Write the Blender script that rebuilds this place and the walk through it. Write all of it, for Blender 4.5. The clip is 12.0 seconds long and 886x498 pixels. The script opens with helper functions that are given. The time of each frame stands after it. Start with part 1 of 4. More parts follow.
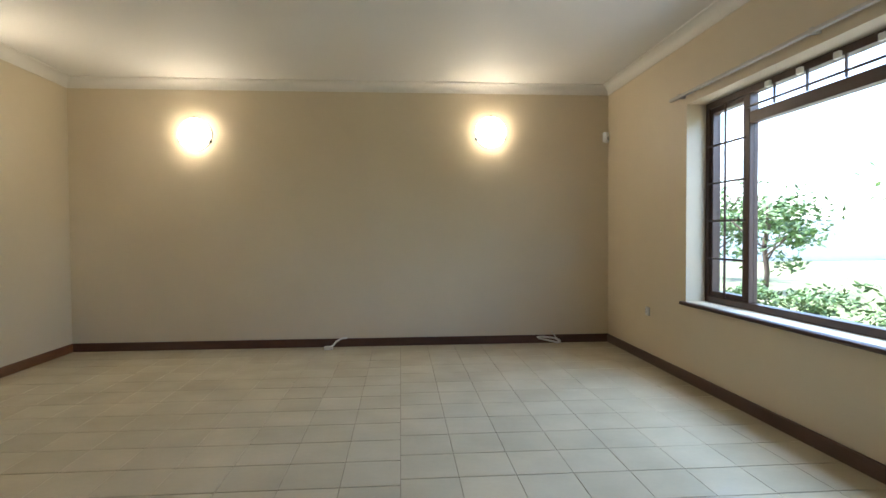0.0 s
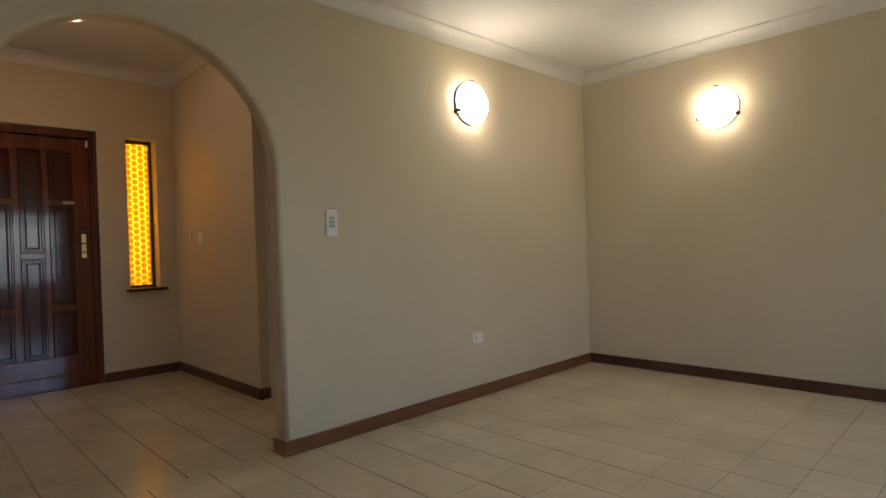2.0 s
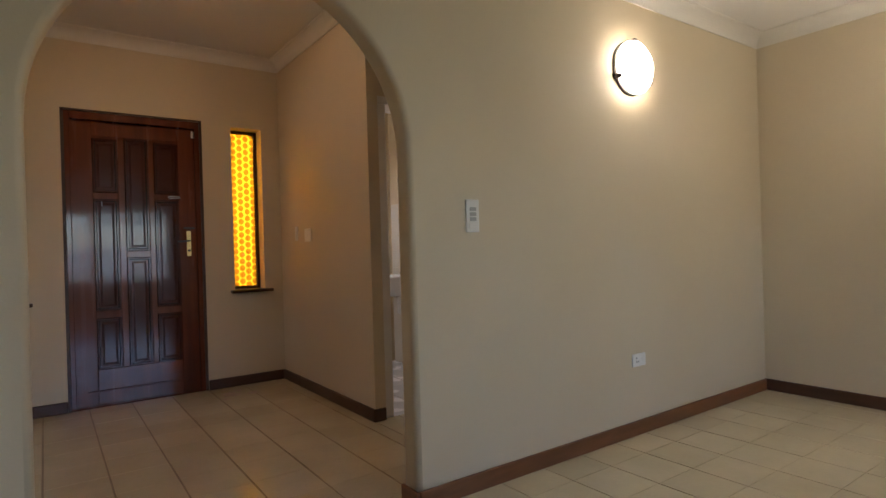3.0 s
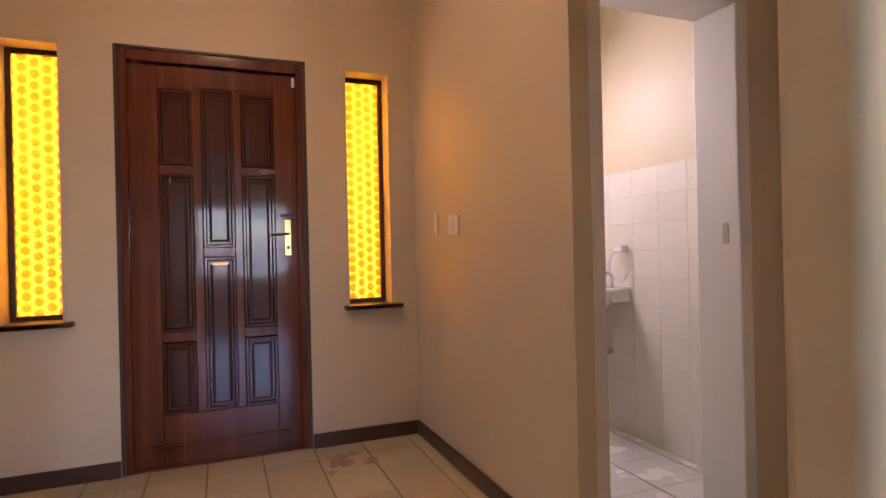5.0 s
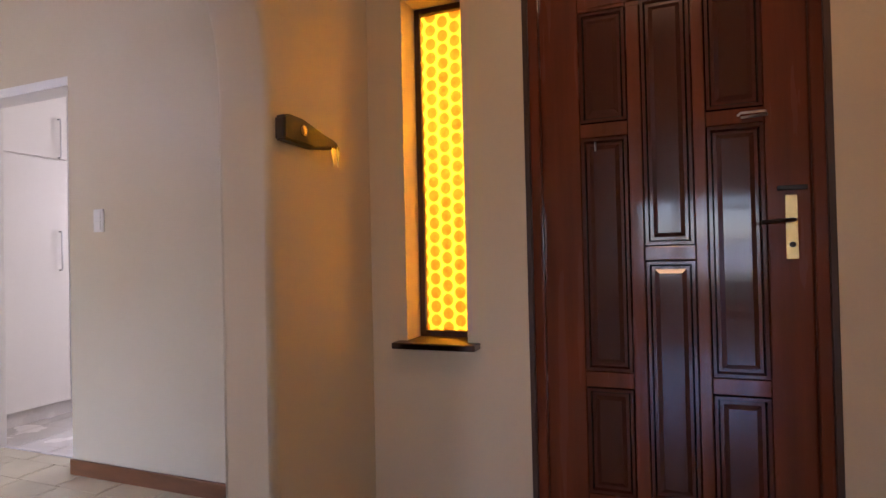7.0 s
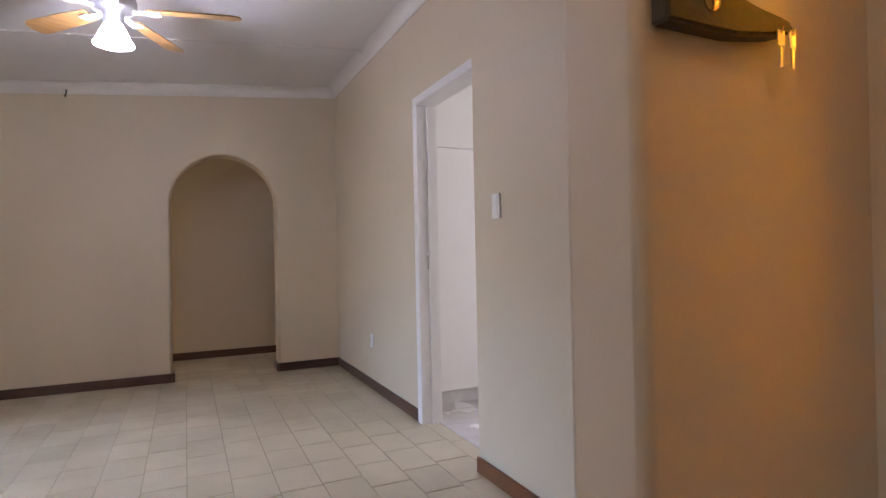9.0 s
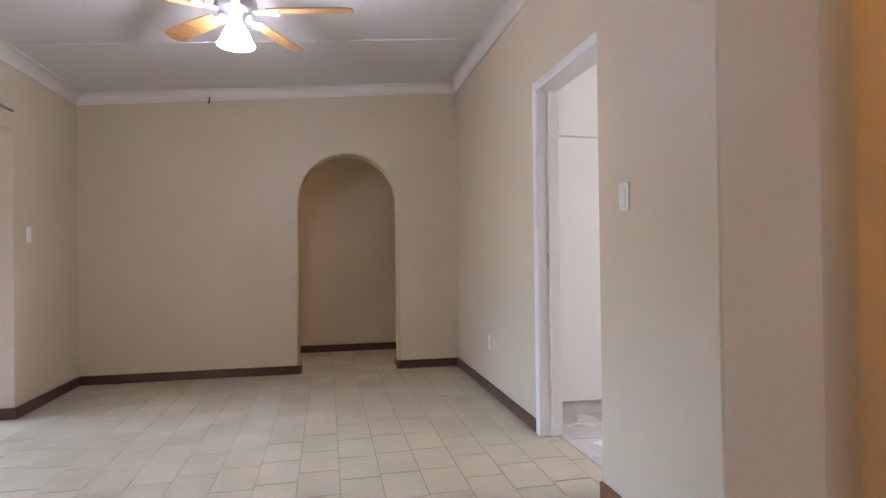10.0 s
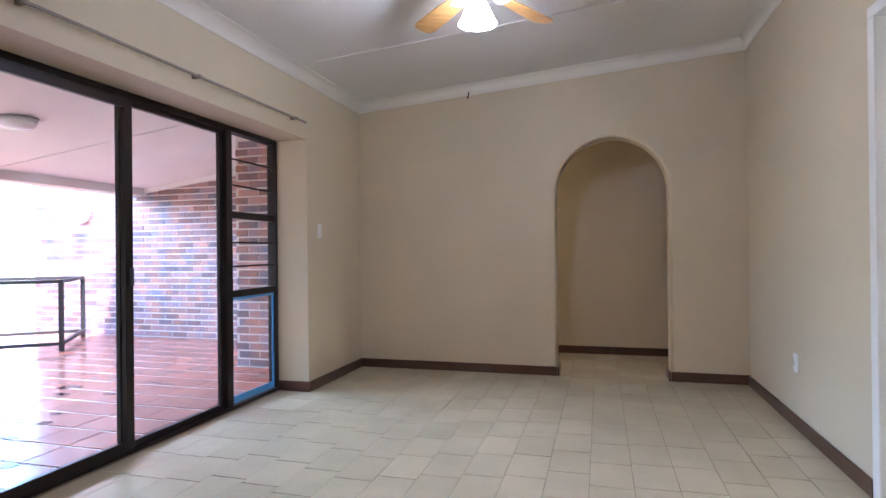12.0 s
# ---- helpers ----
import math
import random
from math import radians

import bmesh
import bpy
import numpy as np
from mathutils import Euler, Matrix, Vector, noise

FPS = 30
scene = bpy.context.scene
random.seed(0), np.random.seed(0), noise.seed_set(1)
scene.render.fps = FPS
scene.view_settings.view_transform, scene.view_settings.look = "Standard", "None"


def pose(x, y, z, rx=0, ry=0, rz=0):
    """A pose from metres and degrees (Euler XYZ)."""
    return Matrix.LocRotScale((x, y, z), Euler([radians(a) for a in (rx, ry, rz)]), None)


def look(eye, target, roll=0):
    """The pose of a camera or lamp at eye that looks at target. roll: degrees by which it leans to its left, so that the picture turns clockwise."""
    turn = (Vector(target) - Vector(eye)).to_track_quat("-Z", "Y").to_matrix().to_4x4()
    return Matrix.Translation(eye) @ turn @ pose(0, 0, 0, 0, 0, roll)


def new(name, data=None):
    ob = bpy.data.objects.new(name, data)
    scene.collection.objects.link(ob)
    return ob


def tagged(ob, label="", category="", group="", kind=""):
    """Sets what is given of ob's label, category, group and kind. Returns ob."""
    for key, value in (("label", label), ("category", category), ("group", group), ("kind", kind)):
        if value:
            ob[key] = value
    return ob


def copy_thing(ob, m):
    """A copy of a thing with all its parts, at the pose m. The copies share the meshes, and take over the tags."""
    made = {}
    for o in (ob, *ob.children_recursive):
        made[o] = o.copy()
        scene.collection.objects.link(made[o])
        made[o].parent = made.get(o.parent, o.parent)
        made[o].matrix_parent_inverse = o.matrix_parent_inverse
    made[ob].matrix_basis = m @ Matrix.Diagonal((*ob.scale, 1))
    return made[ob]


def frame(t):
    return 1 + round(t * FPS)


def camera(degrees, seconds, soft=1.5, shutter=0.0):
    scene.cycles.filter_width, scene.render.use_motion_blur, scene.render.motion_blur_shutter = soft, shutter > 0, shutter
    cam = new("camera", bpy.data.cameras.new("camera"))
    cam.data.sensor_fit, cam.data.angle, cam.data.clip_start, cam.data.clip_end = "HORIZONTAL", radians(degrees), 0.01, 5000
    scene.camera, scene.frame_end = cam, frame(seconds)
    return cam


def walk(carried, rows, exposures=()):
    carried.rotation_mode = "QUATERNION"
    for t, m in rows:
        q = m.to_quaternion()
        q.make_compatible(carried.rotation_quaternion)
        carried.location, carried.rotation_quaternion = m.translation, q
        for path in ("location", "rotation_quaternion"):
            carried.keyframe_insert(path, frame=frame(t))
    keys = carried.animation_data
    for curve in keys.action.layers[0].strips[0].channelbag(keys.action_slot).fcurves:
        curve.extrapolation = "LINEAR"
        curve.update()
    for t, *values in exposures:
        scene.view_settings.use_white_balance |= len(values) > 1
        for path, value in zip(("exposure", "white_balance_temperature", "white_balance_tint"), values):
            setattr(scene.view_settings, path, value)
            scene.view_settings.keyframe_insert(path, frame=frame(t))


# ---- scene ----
cam = camera(76.5, 12.0)
PATH = [
    (0, (3.02, 0.49, 1.06), (3.171, 2.484, 1.010), -0.3),
    (0.5, (2.98, 0.76, 1.06), (2.854, 2.756, 1.009), -0.4),
    (1, (3.046, 1.169, 1.049), (2.259, 3.007, 1.014), -1.4),
    (1.5, (2.952, 1.397, 1.031), (1.704, 2.96, 1.015), -2.2),
    (2, (2.668, 1.541, 1.058), (1.231, 2.933, 1.048), -2.0),
    (2.5, (2.31, 1.653, 1.062), (0.764, 2.923, 1.061), -1.8),
    (3, (1.943, 1.728, 1.067), (0.313, 2.886, 1.065), -1.7),
    (5, (0.383, 2.318, 1.083), (-1.478, 3.052, 1.083), -1.3),
    (5.5, (0.047, 2.478, 1.096), (-1.918, 2.851, 1.094), -1.7),
    (6, (-0.238, 2.408, 1.099), (-2.238, 2.401, 1.097), -1.6),
    (6.5, (-0.534, 2.302, 1.134), (-2.51, 1.99, 1.118), -1.8),
    (7, (-0.808, 2.297, 1.099), (-2.668, 1.561, 1.124), -1.3),
    (7.5, (-1.043, 2.238, 1.094), (-2.682, 1.091, 1.124), -1.1),
    (9.5, (-1.599, 1.78, 1.113), (-2.201, -0.128, 1.125), -1.0),
    (10, (-1.655, 1.688, 1.1), (-2.057, -0.271, 1.115), -0.7),
    (10.5, (-1.692, 1.542, 1.097), (-1.893, -0.447, 1.107), -0.6),
    (11, (-1.729, 1.417, 1.101), (-1.676, -0.582, 1.108), -0.6),
    (11.5, (-1.79, 1.334, 1.112), (-1.442, -0.635, 1.116), -0.6),
    (12, (-1.763, 1.287, 1.094), (-1.223, -0.639, 1.101), -0.6),
]
walk(cam, [(t, look(eye, target, roll)) for t, eye, target, roll in PATH],
     [(0, 3.05, 5900, 15), (1.0, 3.1, 5900, 15), (2.0, 2.8, 5900, 17), (2.5, 2.8, 5900, 18), (3.0, 2.95, 5800, 21), (5.0, 3.95, 6000, 38), (5.5, 4.15, 6000, 38), (6.0, 4.1, 5900, 38), (6.5, 3.85, 5800, 37), (7.5, 3.4, 5700, 35), (9.5, 3.55, 5600, 28), (10.5, 3.85, 5600, 26), (11.0, 3.9, 5600, 26), (12.0, 3.7, 5400, 22)])

# ---- light ----
world = bpy.data.worlds.new("sky")
scene.world = world
world.use_nodes = True
wn = world.node_tree
sky = wn.nodes.new("ShaderNodeTexSky")
sky.sky_type = "NISHITA"
sky.sun_disc = False
sky.sun_elevation = radians(58)
sky.sun_rotation = radians(-60)
wn.links.new(sky.outputs[0], wn.nodes["Background"].inputs[0])
wn.nodes["Background"].inputs[1].default_value = 0.15


def lamp(name, kind, m, energy, colour=(1, 1, 1), size=None):
    data = bpy.data.lights.new(name, kind)
    data.energy, data.color = energy, colour
    if size:
        data.shape, data.size, data.size_y = "RECTANGLE", size[0], size[1]
    ob = new(name, data)
    ob.matrix_world = m
    return ob


sun = lamp("sun", "SUN", look((0, 0, 20), (3.0, -2.0, 8)), 3.0, (1, 0.95, 0.88))
sun.data.angle = radians(0.5)
# area lamps outside, out of view, stand in for daylight through the glazing
for wy in (1.4875, 3.1125):
    lamp("sidelight_daylight", "AREA", look((-3.1, wy, 1.44), (0, wy, 1.35)), 0.1, (1, 0.97, 0.9), (0.26, 1.36))
# added lamp before the door, slanting amber glow onto the hall's side walls
lamp("porch_daylight", "AREA", look((-4.4, 2.3, 2.3), (-2.9, 2.3, 1.4)), 52, (1, 0.97, 0.9), (1.0, 1.0))
lamp("window_daylight", "AREA", look((6.3, 3.1, 3.1), (3.2, 3.2, 0.2)), 36, (0.55, 0.75, 1.0), (3.2, 1.8))
lamp("patio_daylight", "AREA", look((6.3, -2.5, 2.7), (1.0, -2.3, 0.5)), 42, (0.62, 0.81, 1.0), (4.2, 1.3)).data.spread = radians(110)
# added fill lamps inside two rooms whose walls hold no built window
lamp("bathroom_fill", "AREA", look((-2.74, 3.75, 1.9), (-1.2, 3.6, 0.7)), 1.9, (1.0, 0.93, 0.86), (0.45, 0.8))
lamp("kitchen_fill", "AREA", look((-5.4, -0.6, 1.6), (-3, -1.7, 1.0)), 4.2, (1.0, 0.94, 0.83), (1.6, 1.2))
# warm fill lamp added to brighten the passage; its end wall is closed
lamp("passage_fill", "AREA", look((0.70, -4.35, 1.5), (-3, -4.35, 1.1)), 0.9, (1, 0.78, 0.48), (0.7, 1.0))

# ---- materials ----


def mat(name, base, rough=0.6, vary=0.06, scale=3.0, grain=60.0, bump=0.1, metal=0.0, dark=None, coat=0.0, stretch=(1, 1, 1), fac=0.5, island=0.0, spec=0.5):
    """A procedural surface: two scales of colour variation, a fine relief and uneven gloss."""
    m = bpy.data.materials.new(name)
    m.use_nodes = True
    t = m.node_tree
    n, l = t.nodes, t.links
    p = n["Principled BSDF"]
    co = n.new("ShaderNodeTexCoord")
    mp = n.new("ShaderNodeMapping")
    mp.inputs["Scale"].default_value = stretch
    place = n.new("ShaderNodeNewGeometry")
    l.new(place.outputs["Position"] if island else co.outputs["Object"], mp.inputs[0])
    big = n.new("ShaderNodeTexNoise")
    big.inputs["Scale"].default_value, big.inputs["Detail"].default_value = scale, 6
    fine = n.new("ShaderNodeTexNoise")
    fine.inputs["Scale"].default_value, fine.inputs["Detail"].default_value = grain, 4
    l.new(mp.outputs[0], big.inputs[0])
    l.new(mp.outputs[0], fine.inputs[0])
    mix = n.new("ShaderNodeMix")
    mix.data_type = "RGBA"
    d = dark or tuple(c * (1 - 3 * vary) for c in base)
    mix.inputs[6].default_value, mix.inputs[7].default_value = (*d, 1), (*base, 1)
    ramp = n.new("ShaderNodeMapRange")
    ramp.inputs[1].default_value, ramp.inputs[2].default_value = fac - 0.22, fac + 0.18
    l.new(big.outputs[0], ramp.inputs[0])
    l.new(ramp.outputs[0], mix.inputs[0])
    hsv = n.new("ShaderNodeHueSaturation")
    val = n.new("ShaderNodeMapRange")
    val.inputs[3].default_value, val.inputs[4].default_value = 1 - vary, 1 + vary
    l.new(fine.outputs[0], val.inputs[0])
    if island:
        info = n.new("ShaderNodeObjectInfo")
        geo = n.new("ShaderNodeNewGeometry")
        add = n.new("ShaderNodeMath")
        add.operation = "ADD"
        l.new(info.outputs["Random"], add.inputs[0])
        l.new(geo.outputs["Random Per Island"], add.inputs[1])
        fr = n.new("ShaderNodeMath")
        fr.operation = "FRACT"
        l.new(add.outputs[0], fr.inputs[0])
        r2 = n.new("ShaderNodeMapRange")
        r2.inputs[3].default_value, r2.inputs[4].default_value = 1 - island, 1 + island
        l.new(fr.outputs[0], r2.inputs[0])
        mul = n.new("ShaderNodeMath")
        mul.operation = "MULTIPLY"
        l.new(r2.outputs[0], mul.inputs[0])
        l.new(val.outputs[0], mul.inputs[1])
        l.new(mul.outputs[0], hsv.inputs["Value"])
    else:
        l.new(val.outputs[0], hsv.inputs["Value"])
    l.new(mix.outputs[2], hsv.inputs["Color"])
    l.new(hsv.outputs[0], p.inputs["Base Color"])
    rr = n.new("ShaderNodeMapRange")
    rr.inputs[3].default_value, rr.inputs[4].default_value = max(0.02, rough - 0.08), min(1, rough + 0.1)
    l.new(big.outputs[0], rr.inputs[0])
    l.new(rr.outputs[0], p.inputs["Roughness"])
    p.inputs["Metallic"].default_value = metal
    p.inputs["Coat Weight"].default_value = coat
    p.inputs["Coat Roughness"].default_value = 0.07
    p.inputs["Specular IOR Level"].default_value = spec
    if bump:
        b = n.new("ShaderNodeBump")
        b.inputs["Strength"].default_value, b.inputs["Distance"].default_value = bump, 0.004
        l.new(fine.outputs[0], b.inputs["Height"])
        l.new(b.outputs[0], p.inputs["Normal"])
    return m


def glow(name, colour, strength):
    m = bpy.data.materials.new(name)
    m.use_nodes = True
    p = m.node_tree.nodes["Principled BSDF"]
    p.inputs["Base Color"].default_value = (0.85, 0.85, 0.82, 1)
    p.inputs["Roughness"].default_value = 0.25
    p.inputs["Emission Color"].default_value = (*colour, 1)
    p.inputs["Emission Strength"].default_value = strength
    return m


def clear_glass(name):
    m = bpy.data.materials.new(name)
    m.use_nodes = True
    n, l = m.node_tree.nodes, m.node_tree.links
    tr, gl, mx = n.new("ShaderNodeBsdfTransparent"), n.new("ShaderNodeBsdfGlossy"), n.new("ShaderNodeMixShader")
    tr.inputs[0].default_value = (0.96, 0.98, 0.98, 1)
    gl.inputs["Roughness"].default_value = 0.01
    mx.inputs[0].default_value = 0.025
    l.new(tr.outputs[0], mx.inputs[1])
    l.new(gl.outputs[0], mx.inputs[2])
    l.new(mx.outputs[0], n["Material Output"].inputs[0])
    return m


def amber_glass(name):
    """Figured amber glass: rows of pressed roundels that scatter the light behind."""
    m = bpy.data.materials.new(name)
    m.use_nodes = True
    n, l = m.node_tree.nodes, m.node_tree.links
    co = n.new("ShaderNodeTexCoord")
    sep = n.new("ShaderNodeSeparateXYZ")
    l.new(co.outputs["Object"], sep.inputs[0])

    def calc(op, a, b=0.0):
        q = n.new("ShaderNodeMath")
        q.operation = op
        for k, v in enumerate((a, b)):
            if isinstance(v, float):
                q.inputs[k].default_value = v
            else:
                l.new(v, q.inputs[k])
        return q.outputs[0]

    # columns of touching roundels, each column half a step lower than the next
    u = calc("DIVIDE", sep.outputs["Y"], 0.052)
    v = calc("ADD", calc("DIVIDE", sep.outputs["Z"], 0.056), calc("MULTIPLY", calc("FLOOR", u), 0.5))
    fu = calc("SUBTRACT", calc("FRACT", u), 0.5)
    fv = calc("SUBTRACT", calc("FRACT", v), 0.5)
    dist = calc("SQRT", calc("ADD", calc("MULTIPLY", fu, fu), calc("MULTIPLY", fv, fv)))
    rg = n.new("ShaderNodeMapRange")
    rg.inputs[1].default_value, rg.inputs[2].default_value = 0.38, 0.52
    l.new(dist, rg.inputs[0])
    mix = n.new("ShaderNodeMix")
    mix.data_type = "RGBA"
    mix.inputs[6].default_value, mix.inputs[7].default_value = (0.32, 0.175, 0.003, 1), (0.68, 0.44, 0.012, 1)
    l.new(rg.outputs[0], mix.inputs[0])
    b = n.new("ShaderNodeBump")
    b.inputs["Strength"].default_value, b.inputs["Distance"].default_value = 0.9, 0.01
    l.new(dist, b.inputs["Height"])
    tl, tr, gl = n.new("ShaderNodeBsdfTranslucent"), n.new("ShaderNodeBsdfRefraction"), n.new("ShaderNodeBsdfGlossy")
    tr.inputs["Roughness"].default_value, tr.inputs["IOR"].default_value = 0.15, 1.35
    gl.inputs["Roughness"].default_value = 0.12
    for s in (tl, tr):
        l.new(mix.outputs[2], s.inputs[0])
    for s in (tl, tr, gl):
        l.new(b.outputs[0], s.inputs["Normal"])
    m1, m2 = n.new("ShaderNodeMixShader"), n.new("ShaderNodeMixShader")
    m1.inputs[0].default_value, m2.inputs[0].default_value = 0.5, 0.06
    l.new(tl.outputs[0], m1.inputs[1])
    l.new(tr.outputs[0], m1.inputs[2])
    l.new(m1.outputs[0], m2.inputs[1])
    l.new(gl.outputs[0], m2.inputs[2])
    l.new(m2.outputs[0], n["Material Output"].inputs[0])
    return m


M = dict(
    wall=mat("cream_paint", (0.63, 0.54, 0.38), 0.5, 0.02, 1.1, 130, 0.12, dark=(0.585, 0.495, 0.34)),
    ceiling=mat("ceiling_white", (0.74, 0.72, 0.67), 0.7, 0.02, 0.9, 90, 0.08),
    cornice=mat("cornice_white", (0.74, 0.71, 0.64), 0.6, 0.02, 2, 80, 0.05),
    tile=mat("cream_floor_tile", (0.60, 0.535, 0.375), 0.17, 0.04, 3, 45, 0.04, dark=(0.52, 0.465, 0.325), island=0.05),
    grout=mat("brown_grout", (0.30, 0.235, 0.165), 0.9, 0.1, 6, 120, 0.3),
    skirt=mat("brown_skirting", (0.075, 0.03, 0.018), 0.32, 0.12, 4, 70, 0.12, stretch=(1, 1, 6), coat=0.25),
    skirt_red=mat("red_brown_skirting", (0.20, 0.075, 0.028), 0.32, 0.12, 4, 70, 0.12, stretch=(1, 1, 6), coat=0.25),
    frame=mat("dark_timber", (0.06, 0.028, 0.017), 0.4, 0.12, 6, 90, 0.15, stretch=(1, 1, 0.2)),
    bronze=mat("bronze_aluminium", (0.022, 0.016, 0.014), 0.38, 0.06, 6, 90, 0.04, metal=0.3),
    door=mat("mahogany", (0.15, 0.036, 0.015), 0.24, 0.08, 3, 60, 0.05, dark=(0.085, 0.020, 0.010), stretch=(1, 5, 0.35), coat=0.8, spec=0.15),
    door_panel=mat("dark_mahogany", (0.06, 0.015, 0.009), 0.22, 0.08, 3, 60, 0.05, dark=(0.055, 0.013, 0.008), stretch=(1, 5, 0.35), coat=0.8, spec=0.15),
    white=mat("white_gloss_paint", (0.78, 0.76, 0.72), 0.35, 0.02, 2, 60, 0.06),
    plastic=mat("white_plastic", (0.80, 0.79, 0.75), 0.35, 0.01, 3, 60, 0.02),
    grey=mat("grey_key", (0.45, 0.45, 0.43), 0.4, 0.02, 3, 60, 0.02),
    brass=mat("brass", (0.78, 0.57, 0.24), 0.22, 0.05, 12, 90, 0.05, metal=1.0),
    steel=mat("brushed_steel", (0.6, 0.6, 0.6), 0.3, 0.05, 12, 90, 0.05, metal=1.0),
    rail=mat("curtain_rail", (0.50, 0.47, 0.42), 0.5, 0.03, 6, 60, 0.03),
    # darker copy of the rail; the brown takes in the shadow line along it
    rail_shaded=mat("shaded_rail", (0.28, 0.23, 0.19), 0.5, 0.05, 6, 60, 0.03),
    lamp=glow("lit_opal_glass", (1.0, 0.84, 0.58), 4.0),
    hall_lamp=glow("hall_opal_glass", (1.0, 0.60, 0.27), 1.8),
    fan_lamp=glow("lit_bell_glass", (0.95, 0.96, 1.0), 11.0),
    patio_lamp=mat("opal_glass", (0.82, 0.82, 0.8), 0.25, 0.01, 3, 60, 0.0),
    glass=clear_glass("window_glass"),
    amber=amber_glass("amber_glass"),
    blade=mat("oak_blade", (0.52, 0.28, 0.085), 0.35, 0.12, 8, 60, 0.08, stretch=(1, 6, 1), coat=0.2),
    key_wood=mat("carved_dark_wood", (0.07, 0.05, 0.022), 0.5, 0.2, 12, 80, 0.3),
    cable=mat("white_cable", (0.68, 0.66, 0.6), 0.5, 0.03, 8, 60, 0.03),
    ceramic=mat("white_ceramic", (0.8, 0.8, 0.79), 0.12, 0.01, 3, 60, 0.0, coat=0.5),
    wall_tile=mat("white_wall_tile", (0.74, 0.71, 0.64), 0.18, 0.02, 3, 60, 0.02, island=0.02),
    pale_grout=mat("pale_grout", (0.55, 0.53, 0.5), 0.8, 0.05, 6, 100, 0.1),
    pale_tile=mat("pale_floor_tile", (0.68, 0.66, 0.63), 0.25, 0.05, 5, 50, 0.04, island=0.04),
    cupboard=mat("white_cupboard", (0.8, 0.79, 0.75), 0.3, 0.015, 2, 60, 0.03),
    brick=mat("red_brick", (0.46, 0.20, 0.12), 0.8, 0.12, 5.0, 80, 0.5, dark=(0.15, 0.15, 0.21), island=0.4, fac=0.55),
    mortar=mat("mortar", (0.66, 0.58, 0.53), 0.9, 0.08, 8, 90, 0.4),
    patio_tile=mat("red_clay_tile", (0.36, 0.13, 0.085), 0.19, 0.1, 3, 60, 0.06, dark=(0.27, 0.10, 0.07), island=0.12),
    plaster=mat("white_plaster", (0.74, 0.71, 0.68), 0.7, 0.03, 2, 60, 0.1),
    metal=mat("black_steel", (0.035, 0.033, 0.032), 0.45, 0.08, 8, 60, 0.06),
    tape=mat("blue_film", (0.12, 0.42, 0.85), 0.35, 0.05, 8, 60, 0.02),
    leaf=mat("leaf", (0.11, 0.19, 0.05), 0.55, 0.2, 4, 30, 0.1, dark=(0.045, 0.085, 0.025), island=0.4),
    bark=mat("bark", (0.13, 0.09, 0.06), 0.9, 0.2, 8, 40, 0.6),
    lawn=mat("lawn", (0.10, 0.14, 0.045), 0.9, 0.2, 1.2, 40, 0.6, dark=(0.16, 0.14, 0.08)),
    paving=mat("pale_paving", (0.42, 0.37, 0.30), 0.85, 0.1, 1.5, 40, 0.3),
    wet=mat("wet_clay", (0.05, 0.03, 0.028), 0.06, 0.1, 9, 60, 0.02),
    stain=mat("rust_stain", (0.40, 0.27, 0.16), 0.4, 0.2, 9, 60, 0.02),
    roofing=mat("roof_tile", (0.28, 0.14, 0.09), 0.8, 0.1, 6, 40, 0.3),
)

# ---- building helpers ----


def box(bm, x0, x1, y0, y1, z0, z1, bevel=0.0, seg=2):
    """A box between two corners, with rounded edges where a bevel is given."""
    x0, x1, y0, y1, z0, z1 = min(x0, x1), max(x0, x1), min(y0, y1), max(y0, y1), min(z0, z1), max(z0, z1)
    m = Matrix.LocRotScale(((x0 + x1) / 2, (y0 + y1) / 2, (z0 + z1) / 2), None, (x1 - x0, y1 - y0, z1 - z0))
    vs = bmesh.ops.create_cube(bm, size=1, matrix=m)["verts"]
    if bevel:
        es = list({e for v in vs for e in v.link_edges})
        bmesh.ops.bevel(bm, geom=es, offset=min(bevel, 0.45 * min(x1 - x0, y1 - y0, z1 - z0)), segments=seg, affect="EDGES", profile=0.5)


def solid(*boxes, bevel=0.0, seg=2):
    bm = bmesh.new()
    for b in boxes:
        box(bm, *b, bevel=bevel, seg=seg)
    return bm


def lathe(profile, m=None, n=32):
    """A turned body about z from (radius, height) pairs."""
    bm = bmesh.new()
    rings = []
    for r, z in profile:
        rings.append([bm.verts.new((r * math.cos(a), r * math.sin(a), z)) for a in [2 * math.pi * k / n for k in range(n)]] if r > 1e-5 else [bm.verts.new((0, 0, z))])
    for a, b in zip(rings, rings[1:]):
        for k in range(n):
            j = (k + 1) % n
            if len(a) > 1 and len(b) > 1:
                bm.faces.new((a[k], a[j], b[j], b[k]))
            elif len(a) > 1:
                bm.faces.new((a[k], a[j], b[0]))
            elif len(b) > 1:
                bm.faces.new((a[0], b[j], b[k]))
    bmesh.ops.recalc_face_normals(bm, faces=bm.faces)
    for f in bm.faces:
        f.smooth = True
    if m is not None:
        bm.transform(m)
    return bm


